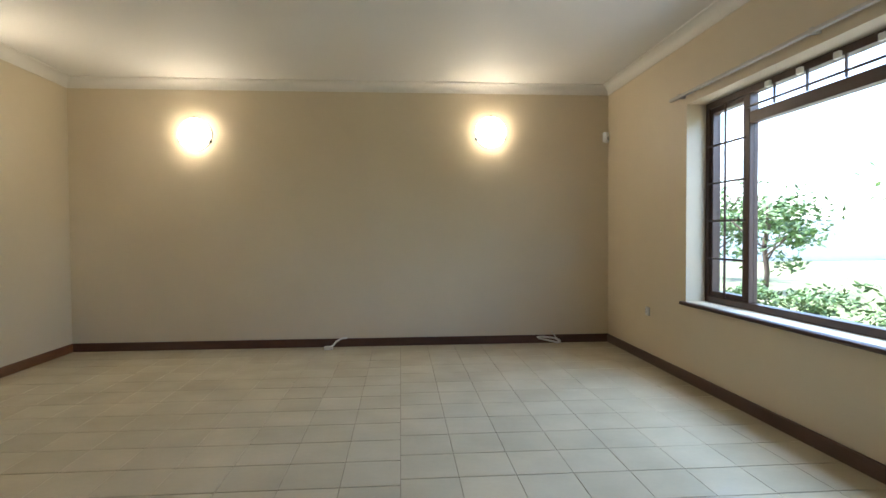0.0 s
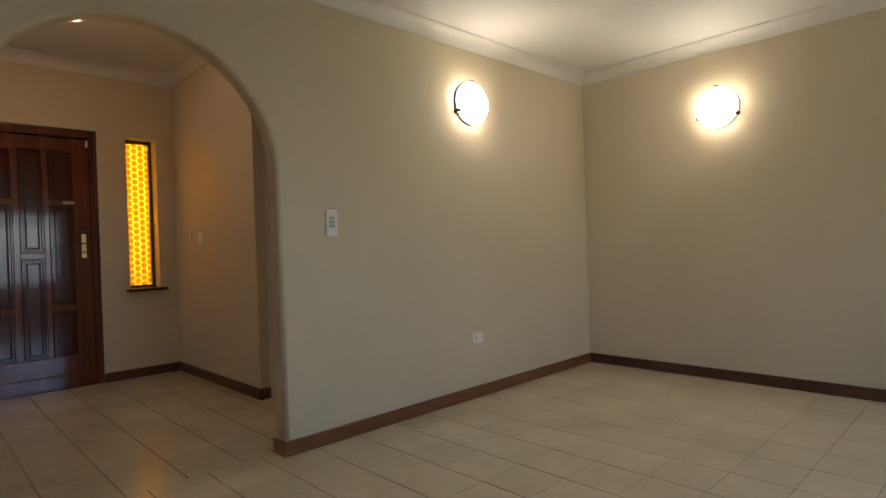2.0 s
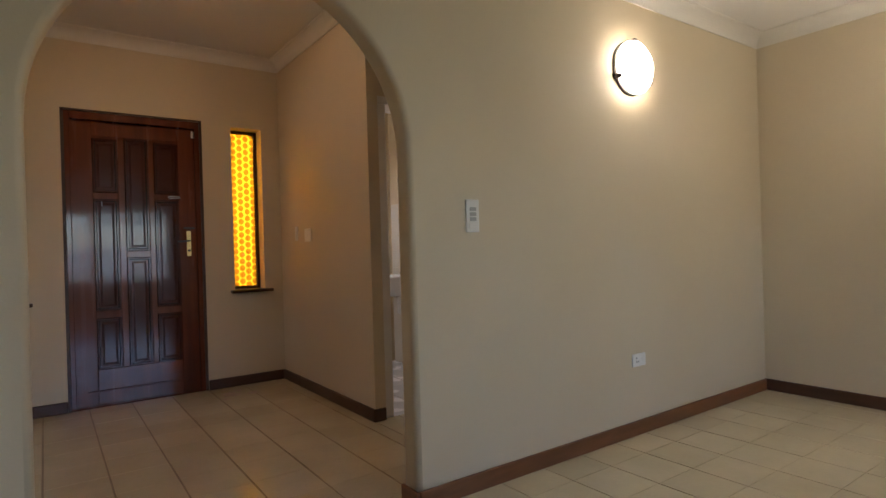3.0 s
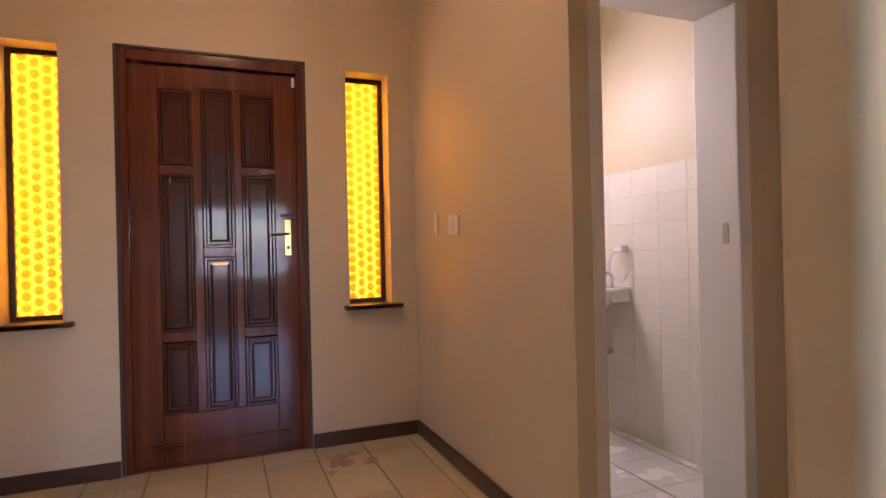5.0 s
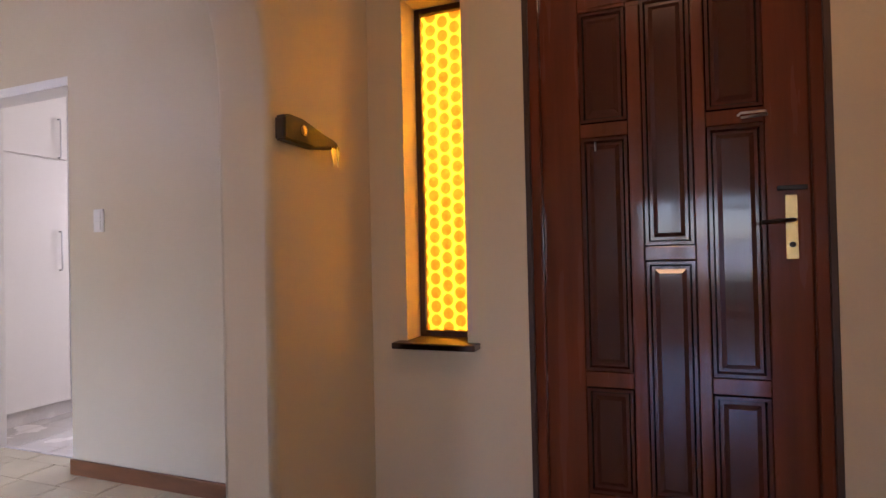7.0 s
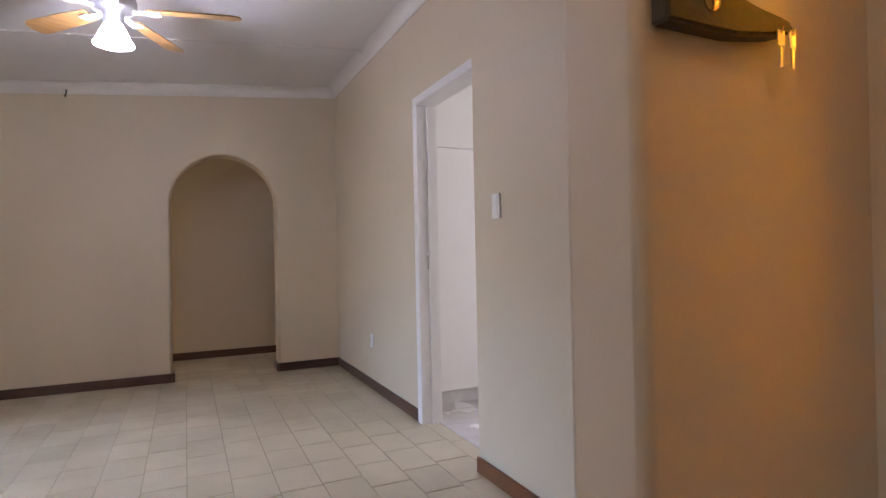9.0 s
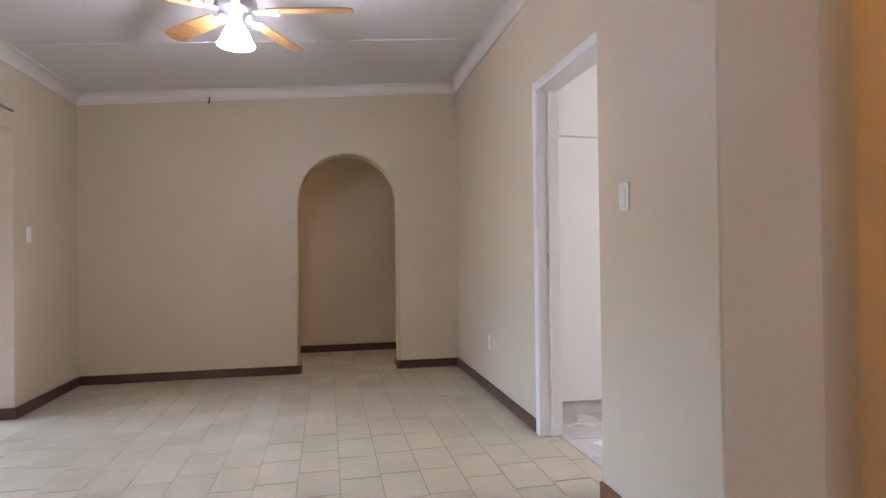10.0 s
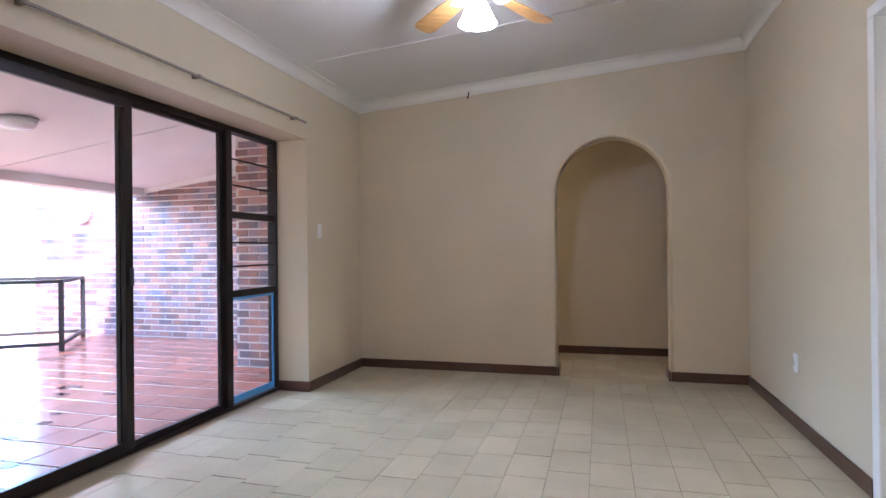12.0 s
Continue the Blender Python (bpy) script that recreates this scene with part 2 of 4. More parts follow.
def tube(points, r, n=8):
    """A round bar or cable along a line of points."""
    bm = bmesh.new()
    pts = [Vector(p) for p in points]
    rings = []
    for i, p in enumerate(pts):
        d = (pts[min(i + 1, len(pts) - 1)] - pts[max(i - 1, 0)]).normalized()
        side = d.cross(Vector((0, 0, 1)) if abs(d.z) < 0.9 else Vector((1, 0, 0))).normalized()
        up = side.cross(d)
        rings.append([bm.verts.new(p + r * (math.cos(a) * side + math.sin(a) * up)) for a in [2 * math.pi * k / n for k in range(n)]])
    for a, b in zip(rings, rings[1:]):
        for k in range(n):
            bm.faces.new((a[k], a[(k + 1) % n], b[(k + 1) % n], b[k])).smooth = True
    bm.faces.new(rings[0])
    bm.faces.new(rings[-1])
    bmesh.ops.recalc_face_normals(bm, faces=bm.faces)
    return bm


def mesh(name, bm, material):
    d = bpy.data.meshes.new(name)
    bm.to_mesh(d)
    bm.free()
    d.materials.append(M[material])
    return d


def part(name, bm, material, parent, label=""):
    ob = new(name, mesh(name, bm, material))
    ob.parent = parent
    return tagged(ob, label)


def thing(name, label, category, group="", m=None, kind=""):
    ob = new(name)
    if m is not None:
        ob.matrix_world = m
    return tagged(ob, label, category, group, kind)


def structure(name, bm, material, label, category):
    return tagged(new(name, mesh(name, bm, material)), label, category, "", "structure")


def prism(outline, along, lo, hi, rounded=()):
    """A wall whose face is the outline (u, z), as thick as lo to hi on the axis along; the outline's vertices in rounded get soft edges."""
    bm = bmesh.new()
    at = (lambda u, z, w: (w, u, z)) if along == "x" else (lambda u, z, w: (u, w, z))
    a = [bm.verts.new(at(u, z, lo)) for u, z in outline]
    b = [bm.verts.new(at(u, z, hi)) for u, z in outline]
    bm.faces.new(a)
    bm.faces.new(b)
    n = len(outline)
    for i in range(n):
        bm.faces.new((a[i], a[(i + 1) % n], b[(i + 1) % n], b[i]))
    bmesh.ops.recalc_face_normals(bm, faces=bm.faces)
    soft = []
    for ring in (a, b):
        for i, j in zip(rounded, rounded[1:]):
            e = bm.edges.get((ring[i], ring[j]))
            if e:
                soft.append(e)
    if soft:
        bmesh.ops.bevel(bm, geom=soft, offset=0.022, segments=4, affect="EDGES", profile=0.5)
        for f in bm.faces:
            f.smooth = f.calc_area() < 0.03
    return bm


def arch_outline(u0, u1, j0, j1, spring, top, n=28):
    """A wall from u0 to u1 with an arched opening from j0 to j1."""
    c, r = (j0 + j1) / 2, (j1 - j0) / 2
    pts = [(u0, 0), (j0, 0)]
    pts += [(c - r * math.cos(math.pi * k / n), spring + r * math.sin(math.pi * k / n)) for k in range(n + 1)]
    pts += [(j1, 0), (u1, 0), (u1, top), (u0, top)]
    return pts, range(1, n + 4)


def skirting(name, run, red=False, h=0.08, d=0.018):
    """A skirting board between two points of the plan, on the side the last number tells."""
    x0, y0, x1, y1, side = run
    if abs(x1 - x0) > abs(y1 - y0):
        b = (x0, x1, y0 + 0.002 * side, y0 + d * side, 0, h)
    else:
        b = (x0 + 0.002 * side, x0 + d * side, y0, y1, 0, h)
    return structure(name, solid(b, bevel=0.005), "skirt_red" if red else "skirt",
                     ("red-brown" if red else "dark brown") + " varnished timber skirting board at the wall", "baseboard")


def cornice(run, top):
    """A coved plaster cornice along a wall: x0, y0, x1, y1 and the way into the room."""
    x0, y0, x1, y1, nx, ny = run
    tops = top if isinstance(top, tuple) else (top, top)
    prof = [(0, -0.086), (0.007, -0.086)] + [(0.007 + 0.075 * (1 - math.cos(a)), -0.084 + 0.076 * math.sin(a)) for a in [math.pi / 2 * k / 8 for k in range(9)]] + [(0.086, -0.002), (0.086, 0.004), (0, 0.004)]
    bm = bmesh.new()
    ends = [[bm.verts.new((x + nx * (o + 0.001), y + ny * (o + 0.001), z + h)) for o, z in prof] for x, y, h in ((x0, y0, tops[0]), (x1, y1, tops[1]))]
    n = len(prof)
    for i in range(n):
        bm.faces.new((ends[0][i], ends[0][(i + 1) % n], ends[1][(i + 1) % n], ends[1][i]))
    bm.faces.new(ends[0])
    bm.faces.new(ends[1])
    bmesh.ops.recalc_face_normals(bm, faces=bm.faces)
    return structure("cornice", bm, "cornice", "white coved plaster cornice under the ceiling", "cornice")


# ---- walls ----
H, HH = 2.5, 2.69


def rake(x):
    """Height of the dining room's raking ceiling, which climbs to the west."""
    return 2.50 + 0.0775 * (0.455 - x)


T = 0.11
AY0, AY1 = 1.69, 2.95
BY, EX = 5.887, 5.06
WL = "cream painted plaster wall"
o, s = arch_outline(0.45, BY + 0.23, AY0, AY1, 1.47, HH)
structure("wall_lounge_west", prism(o, "x", -T, 0.0, s), "wall", "cream painted plaster wall with a round arch opening", "wall")
structure("wall_lounge_north", solid((0.0, EX + 0.23, BY, BY + 0.23, 0, H)), "wall", WL, "wall")
WY0, WY1, WZ0, WZ1 = 1.85, 4.37, 0.575, 1.98
structure("wall_lounge_east", solid((EX, EX + 0.23, -0.48, WY0, 0, H), (EX, EX + 0.23, WY1, BY, 0, H), (EX, EX + 0.23, WY0, WY1, 0, WZ0), (EX, EX + 0.23, WY0, WY1, WZ1, H)), "wall", "cream painted plaster wall with a wide window", "wall")
structure("wall_lounge_south", solid((0.80, EX, -0.48, -0.25, 0, H)), "wall", WL, "wall")
# hall: front wall with the door and two side lights
DY0, DY1, DZ = 1.849, 2.76, 2.12
LY0, LY1, RY0, RY1, SZ0, SZ1 = 1.365, 1.61, 2.99, 3.235, 0.775, 2.105
fx0, fx1 = -3.0, -2.771
HN = 3.388
structure("wall_front", solid(
    (fx0, fx1, 1.02, LY0, 0, HH), (fx0, fx1, LY0, LY1, 0, SZ0), (fx0, fx1, LY0, LY1, SZ1, HH), (fx0, fx1, LY1, DY0, 0, HH), (fx0, fx1, DY0, DY1, DZ, HH),
    (fx0, fx1, DY1, RY0, 0, HH), (fx0, fx1, RY0, RY1, 0, SZ0), (fx0, fx1, RY0, RY1, SZ1, HH), (fx0, fx1, RY1, 4.66, 0, HH)), "wall", "cream painted hall wall round the front door and side lights", "wall")
structure("wall_hall_north", solid((fx1, -1.169, HN, HN + 0.075, 0, HH)), "wall", WL, "wall")
BX = -1.2
structure("wall_bathroom_door", solid((-1.39, BX, HN + 0.075, 3.47, 0, HH), (-1.39, BX, 4.215, 4.47, 0, HH), (-1.39, BX, 3.47, 4.215, 2.05, HH)), "wall", WL, "wall")
structure("wall_lobby_end", solid((-1.2, -1.06, 4.40, 4.51, 0, HH), (-0.24, -T, 4.40, 4.51, 0, HH), (-1.06, -0.24, 4.40, 4.51, 2.07, HH), (-1.06, -0.24, 4.47, 4.51, 0, 2.07)), "wall", WL, "wall")
structure("wall_bathroom_north", solid((fx1, -1.2, 4.47, 4.58, 0, HH)), "wall", "cream painted bathroom wall with white tiles", "wall")
# wall between hall and dining room, with its own arch
o, s = arch_outline(fx1, -T, -2.16, -0.55, 1.62, HH)
o[-2:] = [(-T, HH), (fx1, rake(fx1) + 0.05)]
structure("wall_hall_south", prism(o, "y", 1.02, 1.215, s), "wall", "cream painted plaster wall with a wide round arch", "wall")
# dining room
KX, SWX, DS, DE = -2.9, -2.845, -3.687, 0.455
structure("wall_dining_west", solid((-3.02, SWX, -0.63, 1.02, 0, 2.79), (-3.02, KX, DS - 0.23, -1.50, 0, 2.79), (-3.02, KX, -1.50, -0.63, 2.09, 2.79)), "wall", "cream painted wall with a doorway to the kitchen", "wall")
o, s = arch_outline(-3.02, 0.80, -2.312, -1.39, 1.585, H)
o[-2:] = [(0.80, rake(0.80) + 0.03), (-3.02, rake(-3.02) + 0.03)]
structure("wall_dining_south", prism(o, "y", DS - 0.2, DS, s), "wall", "cream painted plaster wall with a narrow round arch", "wall")
SY0, SY1, SZT = -2.68, -0.30, 1.985
structure("wall_dining_east", solid((DE, 0.80, DS, SY0, 0, H), (DE, 0.80, SY1, -0.25, 0, H), (DE, 0.80, SY0, SY1, SZT, H)), "wall", "cream painted wall with a wide sliding door opening", "wall")
PB, STRIP = -4.82, -2.50
# first box is unseen, added only to keep sky light out of the passage
structure("wall_passage", solid((-4.7, -3.02, DS - 0.2, DS, 0, H), (-4.6, 0.80, PB - 0.2, PB, 0, H), (-4.7, -4.6, PB - 0.2, DS - 0.2, 0, H), (0.80, 0.90, PB - 0.2, DS - 0.2, 0, H)), "wall", "cream painted passage wall", "wall")
structure("wall_kitchen", solid((-5.5, -3.02, -2.65, -2.55, 0, H), (-5.6, -5.5, -2.65, 1.02, 0, H), (-5.5, -3.02, 0.92, 1.02, 0, H)), "cupboard", "white painted kitchen wall", "wall")
# ceilings
structure("ceiling", solid((0.0, EX + 0.23, -0.48, BY + 0.23, H, H + 0.12), (-T, 0.0, -0.48, 0.45, H, H + 0.12)), "ceiling", "off-white painted flat ceiling", "ceiling")
structure("ceiling_hall", solid((-3.0, -T, 1.02, 4.66, HH, HH + 0.12)), "ceiling", "off-white painted hall ceiling", "ceiling")
structure("ceiling_passage", solid((-5.6, 0.9, PB - 0.2, DS - 0.2, H, H + 0.12)), "ceiling", "off-white passage ceiling", "ceiling")
structure("ceiling_kitchen", solid((-5.6, -3.02, DS - 0.2, 1.02, H, H + 0.12)), "ceiling", "off-white kitchen ceiling", "ceiling")
b = bmesh.new()
for xa, xb, ya, yb, drop, thick in ((-3.02, 0.9, DS - 0.2, -0.48, 0, 0.12), (-3.02, -T, -0.48, 1.02, 0, 0.12), (KX, DE, STRIP - 0.02, STRIP + 0.02, -0.007, 0.006)):
    slab = prism([(xa, rake(xa) + drop), (xb, rake(xb) + drop), (xb, rake(xb) + drop + thick), (xa, rake(xa) + drop + thick)], "y", ya, yb)
    tmp = bpy.data.meshes.new("slab")
    slab.to_mesh(tmp)
    slab.free()
    b.from_mesh(tmp)
structure("ceiling_dining", b, "ceiling", "off-white raking ceiling boards with a cover strip", "ceiling")
for run in ((0, BY, EX, BY, 0, -1), (0, 0.45, 0, BY, 1, 0), (EX, -0.25, EX, BY, -1, 0), (0.8, -0.25, EX, -0.25, 0, 1),
            (-4.6, PB, 0.8, PB, 0, 1)):
    cornice(run, H)
for run in ((KX, DS, DE, DS, 0, 1), (KX, DS, KX, -0.63, 1, 0), (SWX, -0.63, SWX, 1.02, 1, 0), (DE, DS, DE, -0.25, -1, 0), (SWX, 1.02, -T, 1.02, 0, -1)):
    cornice(run, (rake(run[0]), rake(run[2])))
for run in ((fx1, 1.215, fx1, HN, 1, 0), (fx1, HN, -1.169, HN, 0, -1), (-T, 1.215, -T, 4.40, -1, 0), (fx1, 1.215, -T, 1.215, 0, 1), (-1.2, 4.40, -T, 4.40, 0, -1)):
    cornice(run, HH)
# skirting boards
for run in ((0, BY, EX, BY, -1), (EX, -0.25, EX, BY - 0.019, -1), (0.0, 0.45, 0.0, AY0 - 0.02, 1), (fx1, 1.235, fx1, DY0 - 0.009, 1), (fx1, DY1 + 0.009, fx1, HN - 0.02, 1), (fx1, HN, -1.163, HN, -1), (-1.171, HN - 0.018, -1.171, HN + 0.07, 1),
            (KX, DS, -2.312, DS, 1), (-1.39, DS, DE, DS, 1), (-2.312, DS - 0.2, -2.312, DS + 0.02, 1), (-1.39, DS - 0.2, -1.39, DS + 0.02, -1), (KX, DS + 0.02, KX, -1.555, 1), (DE, DS + 0.02, DE, SY0, -1),
            (DE - 0.018, SY0, 0.72, SY0, 1), (-4.6, PB, 0.80, PB, 1), (fx1, 1.215, -2.18, 1.215, 1)):
    skirting("baseboard", run)
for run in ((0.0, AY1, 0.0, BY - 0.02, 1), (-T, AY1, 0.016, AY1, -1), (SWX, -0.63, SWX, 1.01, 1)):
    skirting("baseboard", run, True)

# ---- floors (bedding; the tiles are laid last) ----
floor = structure("floor", solid((0.0, EX, -0.25, BY, -0.12, -0.004), (-T, 0.0, AY0, AY1, -0.12, -0.004)), "grout", "cream glazed floor tiles with brown joints in the lounge", "floor")
floor_hall = structure("floor_hall", solid((fx0, -T, 1.02, 4.58, -0.12, -0.004)), "grout", "cream glazed floor tiles of the entrance hall", "floor")
floor_dining = structure("floor_dining", solid((-3.02, -T, PB, 1.02, -0.12, -0.004), (-T, 0.80, PB, -0.25, -0.12, -0.004), (-T, 0.0, -0.25, 0.45, -0.12, -0.004), (-4.6, -3.02, PB, DS - 0.2, -0.12, -0.004)), "grout", "cream glazed floor tiles with brown joints in the dining room", "floor")
floor_kitchen = structure("floor_kitchen", solid((-5.5, -3.02, -2.55, 0.92, -0.12, -0.006)), "pale_grout", "pale grey kitchen floor tiles", "floor")

# ---- lounge window ----


def glass_pane(name, b, parent, material="glass"):
    p = part(name, solid(b), material, parent)
    p.visible_shadow = False
    return p


win = thing("window_1", "dark timber window with burglar bars over a garden", "window", kind="structure")
wx0, wx1 = 5.20, 5.26
my = (3.89, 2.50)
part("window_frame", solid((wx0, wx1, WY0, WY1, WZ0, WZ0 + 0.045), (wx0, wx1, WY0, WY1, WZ1 - 0.045, WZ1), (wx0, wx1, WY0, WY0 + 0.045, WZ0, WZ1), (wx0, wx1, WY1 - 0.045, WY1, WZ0, WZ1), bevel=0.004), "frame", win)
for y in my:
    part("mullion", solid((wx0, wx1, y - 0.028, y + 0.028, WZ0 + 0.045, WZ1 - 0.045), bevel=0.004), "frame", win)
part("transom", solid((wx0, wx1, my[1] + 0.028, my[0] - 0.028, 1.75, 1.82), bevel=0.004), "frame", win)
for y0, y1 in ((my[0] + 0.028, WY1 - 0.045), (WY0 + 0.045, my[1] - 0.028)):
    sash = part("casement", solid((wx0 + 0.012, wx1 + 0.01, y0, y0 + 0.03, WZ0 + 0.045, WZ1 - 0.045), (wx0 + 0.012, wx1 + 0.01, y1 - 0.03, y1, WZ0 + 0.045, WZ1 - 0.045),
                                  (wx0 + 0.012, wx1 + 0.01, y0 + 0.03, y1 - 0.03, WZ0 + 0.045, WZ0 + 0.08), (wx0 + 0.012, wx1 + 0.01, y0 + 0.03, y1 - 0.03, WZ1 - 0.08, WZ1 - 0.045), bevel=0.003), "frame", win)
    glass_pane("pane", (wx1 - 0.012, wx1 - 0.008, y0 + 0.03, y1 - 0.03, WZ0 + 0.08, WZ1 - 0.08), sash)
    for k in range(1, 5):
        z = WZ0 + 0.05 + k * (WZ1 - WZ0 - 0.1) / 5
        part("burglar_bar", solid((wx0 - 0.006, wx0 + 0.006, y0 - 0.02, y1 + 0.02, z - 0.007, z + 0.007), bevel=0.002), "frame", win)
    part("burglar_bar", solid((wx0 - 0.008, wx0 + 0.004, (y0 + y1) / 2 - 0.007, (y0 + y1) / 2 + 0.007, WZ0 + 0.045, WZ1 - 0.045), bevel=0.002), "frame", win)
glass_pane("pane", (wx1 - 0.03, wx1 - 0.026, my[1] + 0.028, my[0] - 0.028, WZ0 + 0.045, 1.75), win)
glass_pane("pane", (wx1 - 0.03, wx1 - 0.026, my[1] + 0.028, my[0] - 0.028, 1.82, WZ1 - 0.045), win)
part("burglar_bar", solid((wx0 - 0.012, wx0, my[1], my[0], 1.845, 1.857), bevel=0.002), "frame", win)
for k in range(1, 5):
    y = my[0] - k * 0.265
    part("burglar_bar", solid((wx0 - 0.01, wx0 + 0.002, y - 0.006, y + 0.006, 1.82, WZ1 - 0.045), bevel=0.002), "frame", win)
    part("stay_bracket", solid((wx0 - 0.02, wx0, y + 0.03, y + 0.07, WZ1 - 0.055, WZ1 - 0.02), bevel=0.003), "plastic", win, "small pale bracket")
part("window_sill", solid((EX - 0.03, 5.20, WY0 - 0.05, WY1 + 0.05, WZ0 - 0.028, WZ0 - 0.002), bevel=0.008), "frame", win, "dark timber sill, shiny on top")
rail = thing("curtain_rail", "grey curtain rail on the wall above the window", "curtain rail")
part("rod", solid((5.01, 5.035, 1.7, 4.54, 2.03, 2.052), bevel=0.006), "rail", rail)
for y in (1.8, 3.1, 4.4):
    part("bracket", solid((5.01, EX + 0.002, y - 0.012, y + 0.012, 2.024, 2.058), bevel=0.004), "rail", rail)

# ---- wall lamps ----


def wall_lamp(m):
    t = thing("wall_lamp", "lit round opal glass wall lamp with small clips", "lamp", "wall lamps", m)
    part("base", lathe([(0, 0), (0.145, 0), (0.15, 0.012), (0.14, 0.026), (0, 0.026)]), "grey", t)
    part("diffuser", lathe([(0.142, 0.024), (0.148, 0.036), (0.14, 0.055), (0.11, 0.078), (0.06, 0.092), (0, 0.096)]), "lamp", t)
    for a in (205, 335, 90):
        c, sn = math.cos(radians(a)), math.sin(radians(a))
        b = solid((-0.009, 0.009, -0.012, 0.012, 0.0, 0.05), bevel=0.003)
        b.transform(Matrix.Translation((0.15 * c, 0.15 * sn, 0)) @ pose(0, 0, 0, 0, 0, a))
        part("clip", b, "metal", t)
    return t


first = wall_lamp(pose(1.135, BY - 0.001, 2.0, 90))
for m in (pose(3.89, BY - 0.001, 2.04, 90), pose(0.001, 4.421, 2.037, 0, 90) @ pose(0, 0, 0, 0, 0, 90)):
    copy_thing(first, m)


def plate(name, label, category, m, w, h, marks):
    """A switch or socket plate lying in its own xy plane, with rockers or holes."""
    t = thing(name, label, category, "", m)
    part("plate", solid((-w / 2, w / 2, -h / 2, h / 2, 0, 0.009), bevel=0.004), "plastic", t)
    for x, y, a, b, matl in marks:
        part("rocker" if matl == "plastic" else "slot", solid((x - a / 2, x + a / 2, y - b / 2, y + b / 2, 0.008, 0.0125), bevel=0.0015), matl, t)
    return t


ON_WEST = pose(0, 0, 0, 0, 90) @ pose(0, 0, 0, 0, 0, 90)
ON_NORTH = pose(0, 0, 0, 90)
ON_EAST = pose(0, 0, 0, 90, 0, -90)


def at(x, y, z, turn):
    return pose(x, y, z) @ turn


HOLES = [(-0.028, 0.012, 0.01, 0.01, "grey"), (-0.028, -0.008, 0.008, 0.01, "grey"), (-0.012, -0.008, 0.008, 0.01, "grey"), (0.03, 0.0, 0.02, 0.03, "plastic")]
plate("light_switch", "white light switch with four grey rockers on the wall", "switch", at(0.001, 3.268, 1.206, ON_WEST), 0.072, 0.145, [(0, 0.03 - 0.022 * k, 0.034, 0.017, "grey") for k in range(3)] + [(0, -0.045, 0.05, 0.02, "plastic")])
plate("wall_socket", "white wall socket low on the cream wall", "socket", at(0.001, 4.426, 0.413, ON_WEST), 0.115, 0.072, HOLES)
plate("wall_socket", "white wall socket below the window", "socket", at(EX - 0.001, 4.985, 0.421, ON_EAST), 0.072, 0.072, HOLES[:3])
plate("light_switch", "white switch plate yellowed by amber light", "switch", at(-2.405, HN - 0.001, 1.22, ON_NORTH), 0.05, 0.115, [(0, 0.02, 0.024, 0.03, "plastic"), (0, -0.02, 0.024, 0.03, "plastic")])
plate("wall_socket", "square white switch plate in the hall", "switch", at(-2.168, HN - 0.001, 1.20, ON_NORTH), 0.125, 0.10, [(0, 0, 0.03, 0.05, "plastic")])
plate("light_switch", "white double light switch beside the kitchen door", "switch", at(SWX + 0.001, -0.403, 1.321, ON_WEST), 0.072, 0.118, [(0, 0.026, 0.04, 0.045, "plastic"), (0, -0.026, 0.04, 0.045, "plastic")])
plate("wall_socket", "white wall socket low on the dining room wall", "socket", at(KX + 0.001, -2.568, 0.394, ON_WEST), 0.072, 0.115, HOLES[:3])
plate("light_switch", "white light switch beside the sliding door", "switch", at(DE - 0.001, -2.869, 1.267, ON_EAST), 0.06, 0.115, [(0, 0.015, 0.03, 0.04, "plastic")])
pir = thing("motion_detector", "small white alarm detector in the wall corner", "detector", "", pose(5.02, BY - 0.04, 2.0, 0, 0, 45))
part("housing", solid((-0.03, 0.03, -0.022, 0.022, -0.05, 0.05), bevel=0.01, seg=3), "plastic", pir)
part("lens", solid((-0.02, 0.02, -0.028, -0.02, -0.03, 0.005), bevel=0.004), "grey", pir)


def coil(x, y, turns, r, seed, tail):
    rnd = random.Random(seed)
    pts = []
    for k in range(turns * 20):
        a = 2 * math.pi * k / 20
        q = r * (1 + 0.12 * math.sin(a * 0.37 + seed))
        pts.append((x + q * math.cos(a), y + 0.35 * q * math.sin(a), 0.012 + 0.09 * abs(math.sin(a / 2 + 0.3)) * (0.55 + 0.3 * rnd.random() * 0.2) + 0.002 * k / 20))
    pts += tail
    return tube(pts, 0.005, 6)


c1 = thing("coiled_cable", "loose coil of white cable on the floor by the skirting", "cable")
part("cable", coil(4.44, 5.80, 5, 0.105, 3, [(4.52, 5.83, 0.06), (4.48, 5.86, 0.12)]), "cable", c1)
c2 = thing("loose_cable", "short end of white cable lying against the skirting", "cable")
part("cable", tube([(2.33, 5.74, 0.012), (2.36, 5.77, 0.02), (2.39, 5.80, 0.035), (2.41, 5.83, 0.06), (2.46, 5.85, 0.085), (2.51, 5.86, 0.088)], 0.009), "cable", c2)
part("plug", solid((2.31, 2.39, 5.72, 5.76, 0, 0.035), bevel=0.008), "cable", c2)

